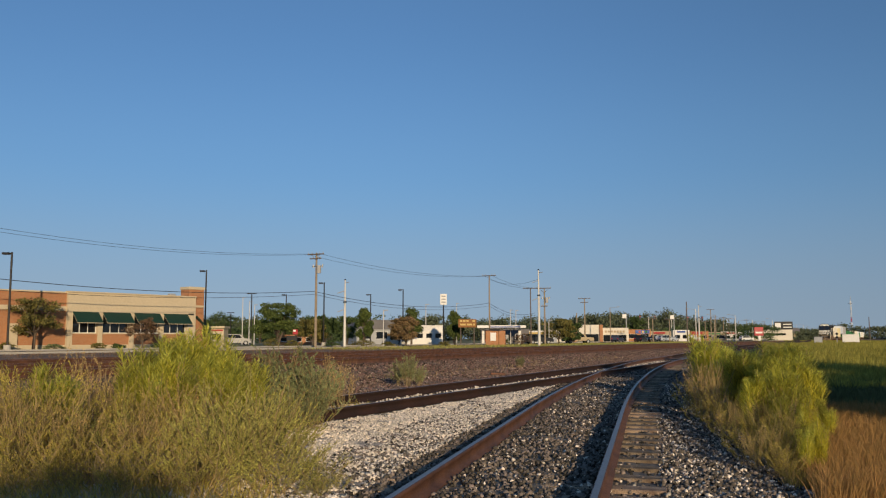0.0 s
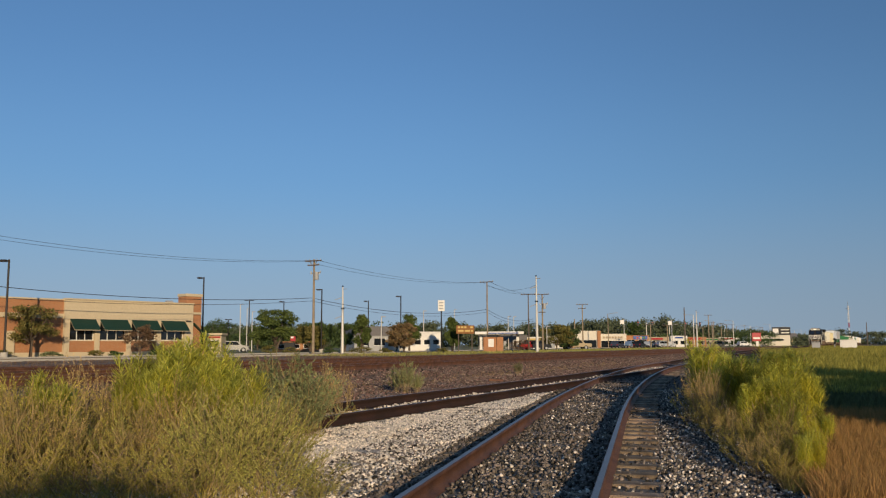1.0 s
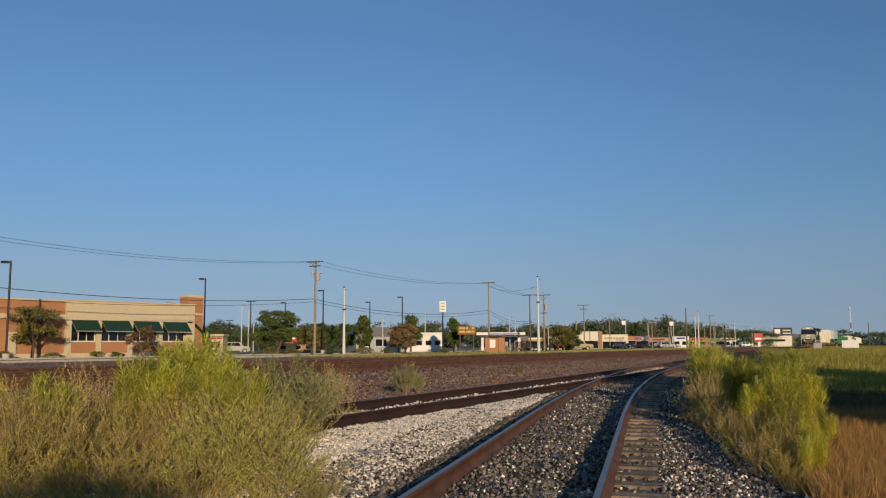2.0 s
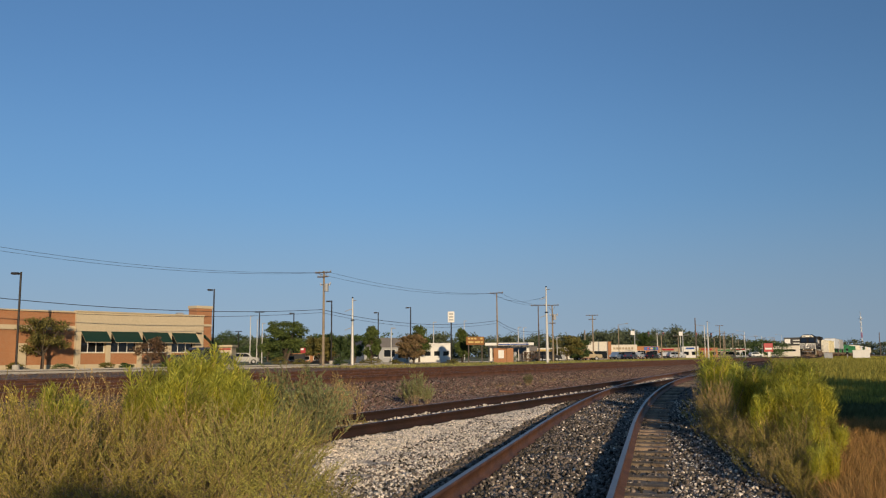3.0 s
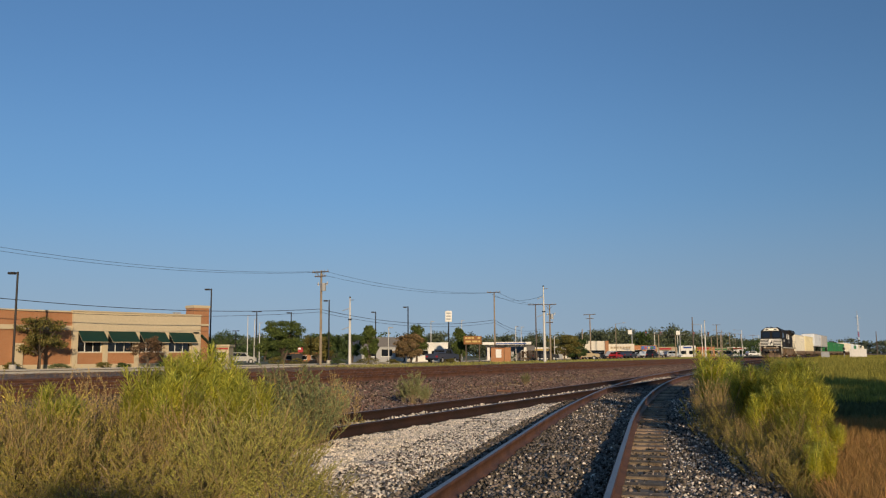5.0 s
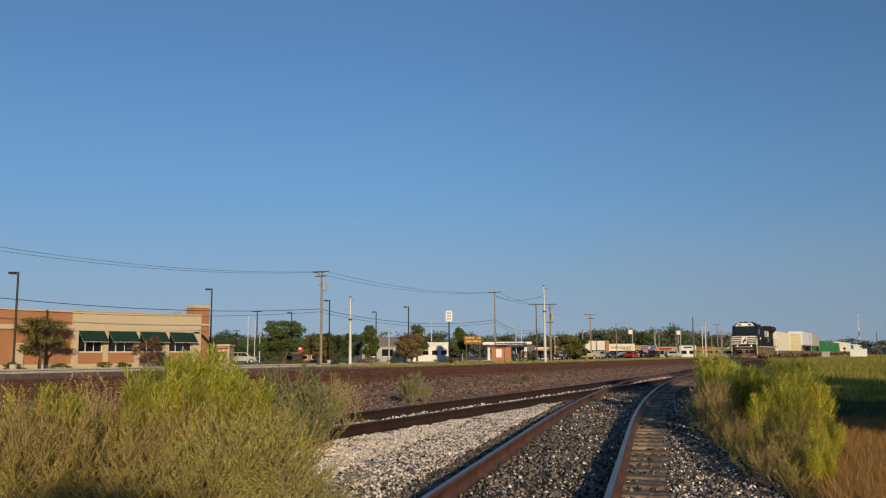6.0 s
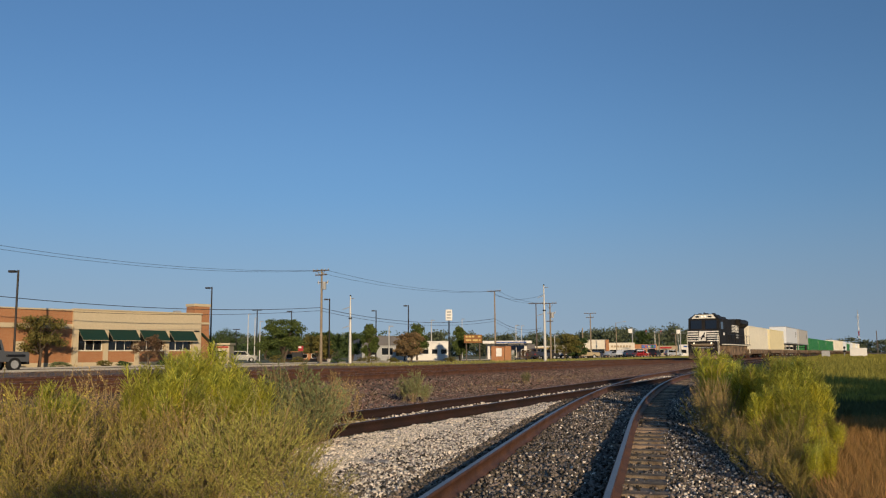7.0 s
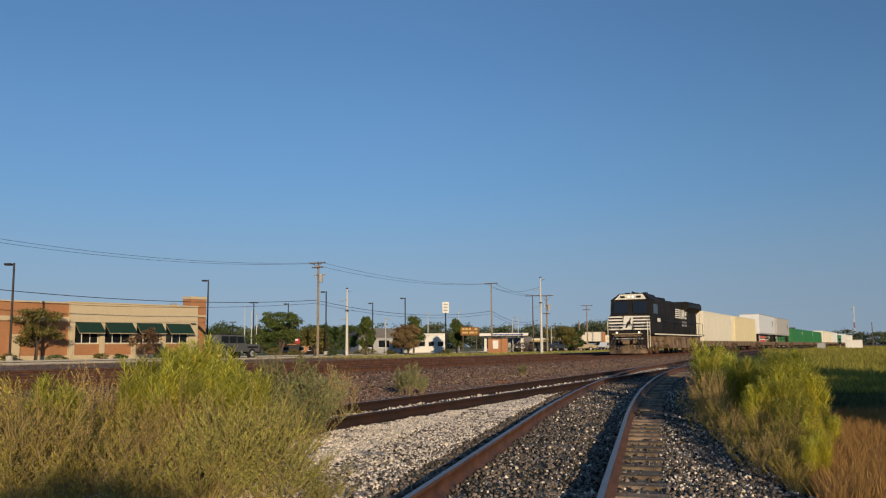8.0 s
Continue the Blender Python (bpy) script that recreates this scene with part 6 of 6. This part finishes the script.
# ---- ballast stones and ties ----
def stones(name, s_, n_, z_, size, mat, label, seed, round_=False, at=RAILS):
    """Broken stones, each a lumpy little solid, scattered at s_, n_ of the railway frame."""
    r = np.random.default_rng(seed)
    n = len(s_)
    if round_:
        g = (1 + 5 ** 0.5) / 2
        t = np.array([(-1, g, 0), (1, g, 0), (-1, -g, 0), (1, -g, 0), (0, -1, g), (0, 1, g), (0, -1, -g), (0, 1, -g), (g, 0, -1), (g, 0, 1), (-g, 0, -1), (-g, 0, 1)]) / 1.9
        f = np.array([(0, 11, 5), (0, 5, 1), (0, 1, 7), (0, 7, 10), (0, 10, 11), (1, 5, 9), (5, 11, 4), (11, 10, 2), (10, 7, 6), (7, 1, 8), (3, 9, 4), (3, 4, 2), (3, 2, 6), (3, 6, 8), (3, 8, 9), (4, 9, 5), (2, 4, 11), (6, 2, 10), (8, 6, 7), (9, 8, 1)])
    else:
        t = np.array([(1, 0, 0), (-1, 0, 0), (0, 1, 0), (0, -1, 0), (0, 0, 1), (0, 0, -1)], float)
        f = np.array([(0, 2, 4), (2, 1, 4), (1, 3, 4), (3, 0, 4), (2, 0, 5), (1, 2, 5), (3, 1, 5), (0, 3, 5)])
    k = len(t)
    q = r.normal(size=(n, 4))
    q /= np.linalg.norm(q, axis=1, keepdims=True)
    w, x, y, z = q.T
    R = np.stack([1 - 2 * (y * y + z * z), 2 * (x * y - z * w), 2 * (x * z + y * w), 2 * (x * y + z * w), 1 - 2 * (x * x + z * z), 2 * (y * z - x * w), 2 * (x * z - y * w), 2 * (y * z + x * w), 1 - 2 * (x * x + y * y)], 1).reshape(n, 3, 3)
    shape = t[None] * (size * r.uniform(0.35, 1.0, (n, 1, 1)) ** 1.2 * r.uniform(0.6, 1.15, (n, 1, 3))) * r.uniform(0.5, 1.3, (n, k, 1))
    v = np.einsum("nij,nkj->nki", R, shape) + np.stack([s_, n_, z_], 1)[:, None]
    ff = (f[None] + (np.arange(n) * k)[:, None, None]).reshape(-1, 3)
    ob = new(name, mesh_of(name, v.reshape(-1, 3), ff, mat))
    ob.matrix_basis = at
    return tagged(ob, label, "ballast stones", kind="stuff")


def spread(n, s0, s1, lo, hi, seed):
    r = np.random.default_rng(seed)
    s_ = r.uniform(s0, s1, n)
    c = np.array([spur_y(s) for s in s_])
    a, b_ = lo(s_, c), hi(s_, c)
    return s_, a + (b_ - a) * r.uniform(0, 1, n), c, r


def lay(name, n, s0, s1, lo, hi, size, mat, label, seed, round_=False, keep=None):
    s_, n_, c, r = spread(n, s0, s1, lo, hi, seed)
    ok = hi(s_, c) > lo(s_, c)
    if keep:
        ok &= keep(s_, n_ - c, r)
    s_, n_, c = s_[ok], n_[ok], c[ok]
    z_ = np.array([spur_bed(s, y) for s, y, k in zip(s_, n_, c)])
    stones(name, s_, n_, z_ + r.uniform(-0.005, 0.022, len(s_)), size, mat, label, seed + 1, round_, LOW)


def off_ties(s_, d, r):
    """Few stones where the tie ends lie bare."""
    return ~((d < -0.70) & (d > -1.32) & (r.uniform(0, 1, len(d)) > 0.22)) & (np.abs(np.abs(d) - 0.753) > 0.07)


S3 = np.arange(4, 27, 0.5)
v = [(s, min(spur_y(s) + 1.5 + k * (siding_y(s) - 0.92 - spur_y(s) - 1.5) / 6, siding_y(s) - 0.9)) for s in S3 for k in range(7)]
v = np.array([(s, n, spur_bed(s, n) + 0.012) for s, n in v])
i = np.arange(len(v)).reshape(len(S3), 7)
bed = new("pale_ballast_bed", mesh_of("pale_ballast_bed", v, np.stack([i[:-1, :-1], i[1:, :-1], i[1:, 1:], i[:-1, 1:]], -1).reshape(-1, 4), M_palebed))
bed.matrix_basis = LOW
tagged(bed, "pale crushed limestone between spur and siding", "ballast", kind="structure")
lay("ballast_stones", 12000, 5.5, 9.5, lambda s, c: c - 2.7, lambda s, c: c + 2.5, 0.033, M_stone, "grey broken ballast stones between the spur rails", 221, True, off_ties)
lay("ballast_stones", 20000, 9.5, 16, lambda s, c: c - 2.7, lambda s, c: c + 2.5, 0.036, M_stone, "grey broken ballast stones between the spur rails", 201, False, off_ties)
lay("ballast_stones", 21000, 16, 44, lambda s, c: c - 2.7, lambda s, c: c + 1.9, 0.042, M_stone, "grey broken ballast stones between the spur rails", 203, False, off_ties)
lay("pale_stones", 3600, 5.5, 24, lambda s, c: c - 2.9, lambda s, c: c + 1.8, 0.034, M_white, "pale stones scattered in the grey ballast", 205, False, lambda s_, d, r: off_ties(s_, d, r) & (d < 0.72))
lay("pale_stones", 1500, 5.5, 15, lambda s, c: c - 2.9, lambda s, c: c - 1.3, 0.036, M_white, "pale stones scattered along the tie ends", 225)
lay("pale_stones", 56000, 5.5, 19, lambda s, c: c + 1.42, lambda s, c: siding_y(s) - 0.95, 0.031, M_white, "pale limestone ballast before the siding", 207)
lay("pale_stones", 12000, 19, 36, lambda s, c: c + 1.5, lambda s, c: siding_y(s) - 0.9, 0.04, M_white, "pale limestone ballast before the siding", 209)
lay("ballast_stones", 1500, 6, 32, lambda s, c: c + 1.5, lambda s, c: siding_y(s) - 0.9, 0.045, M_stone, "grey stones lying among the pale ballast", 211)
lay("pale_stones", 4200, 8, 40, lambda s, c: siding_y(s) - 0.66, lambda s, c: siding_y(s) + 0.66, 0.05, M_white, "pale stones between the siding rails", 213)
r = np.random.default_rng(31)
for count, size, m_, words, k in ((24000, 0.045, M_brown, "brown stones behind the siding", 215), (9000, 0.038, M_palebrown, "tan stones behind the siding", 216)):
    s_, n_ = r.uniform(8, 62, count), r.uniform(9.8, 13.8, count)
    stones("ballast_stones", s_, n_, np.array([lie(a_, b_) for a_, b_ in zip(s_, n_)]) + 0.02, size, m_, words, k)
s_, n_ = r.uniform(6, 80, 40000), r.uniform(13.6, 16.9, 40000)
stones("ballast_stones", s_, n_, np.array([lie(a_, b_) for a_, b_ in zip(s_, n_)]) + 0.015, 0.055, M_brown, "rusty brown stones on the main line bank", 217)
s_, n_ = r.uniform(6, 80, 6500), r.uniform(13.2, 15.9, 6500)
stones("pale_stones", s_, n_, np.array([lie(a_, b_) for a_, b_ in zip(s_, n_)]) + 0.02, 0.045, M_palebrown, "tan stones on the main line bank", 219)

me = tie_mesh(M_tie)
s, k = -7.5, 0
while s < 44:
    sl = math.degrees(math.atan((spur_y(s + 0.1) - spur_y(s - 0.1)) / 0.2))
    share("tie", me, spur, pose(s, spur_y(s) + float(r.normal(0, 0.03)), LOW_TOP - 0.174 + float(r.normal(0, 0.004)), 0, 0, sl + float(r.normal(0, 1.0))))
    s += 0.56 + float(r.normal(0, 0.03))
me = tie_mesh(M_tiedark)
for k in range(110):
    share("tie", me, siding, pose(-2 + k * 0.56, float(siding_y(-2 + k * 0.56)) + float(r.normal(0, 0.03)), LOW_TOP - 0.176, 0, 0, float(r.normal(0, 1.0))))
for line, y in ((near_line, MAIN), (far_line, MAIN_FAR), (third_line, 27.0)):
    for k in range(130):
        share("tie", me, line, pose(4 + k * 0.56, y, MAIN_TOP - 0.174, 0, 0, float(r.normal(0, 0.6))))
t = thing("broken_plank", pose(2.05, 28.2, 0.31, 0, 3, 12), "broken rusty-red plank lying by the siding", "plank")
part("board", box(B(), 0, 0, 0, 0.5, 0.14, 0.07, 0.01), M_rail, t)
part("splinter", box(B(), 0.12, 0.15, 0, 0.3, 0.10, 0.06, 0.01), M_rail, t)
# an unseen low tree, added well behind the camera to shade the near weeds
tree(0.9, -14.0, -0.1, 4.66, 6.6, M_leaf, "unseen low spreading tree added to shade the near weeds", 71, 0.08, leaves=5000, size=0.16, group="railside trees")
# unseen trees added beside the railway to cast shade across the meadow and the spur
for i, (x, y, h, w, k) in enumerate(((11.2, 3.6, 4.4, 5.2, 0.32), (17.0, 9.5, 4.0, 5.5, 0.2), (14.2, -2.0, 7.0, 6.0, 0.15), (19.5, 3.5, 5.2, 7.0, 0.15), (17.8, 17.0, 5.4, 5.0, 0.15))):
    tree(x, y, -0.1, h, w, M_leaf, "unseen leafy tree added to shade the meadow and spur", 61 + i, k, leaves=7000, size=0.24, group="railside trees")


# ---- what moves ----
def motions():
    # the train: a steady run along the near main line
    for ob, back, up in ROLLING:
        rows = []
        for t in (0.0, 2.0, 4.0, 6.0, 8.0):
            s = 75.1 + 25.8 * (7.5 - t) + back
            rows.append((t, RAILS @ pose(s, MAIN, MAIN_TOP + up)))
        walk(ob, rows)
    for ob, rows in TRAFFIC:
        walk(ob, rows)


motions()
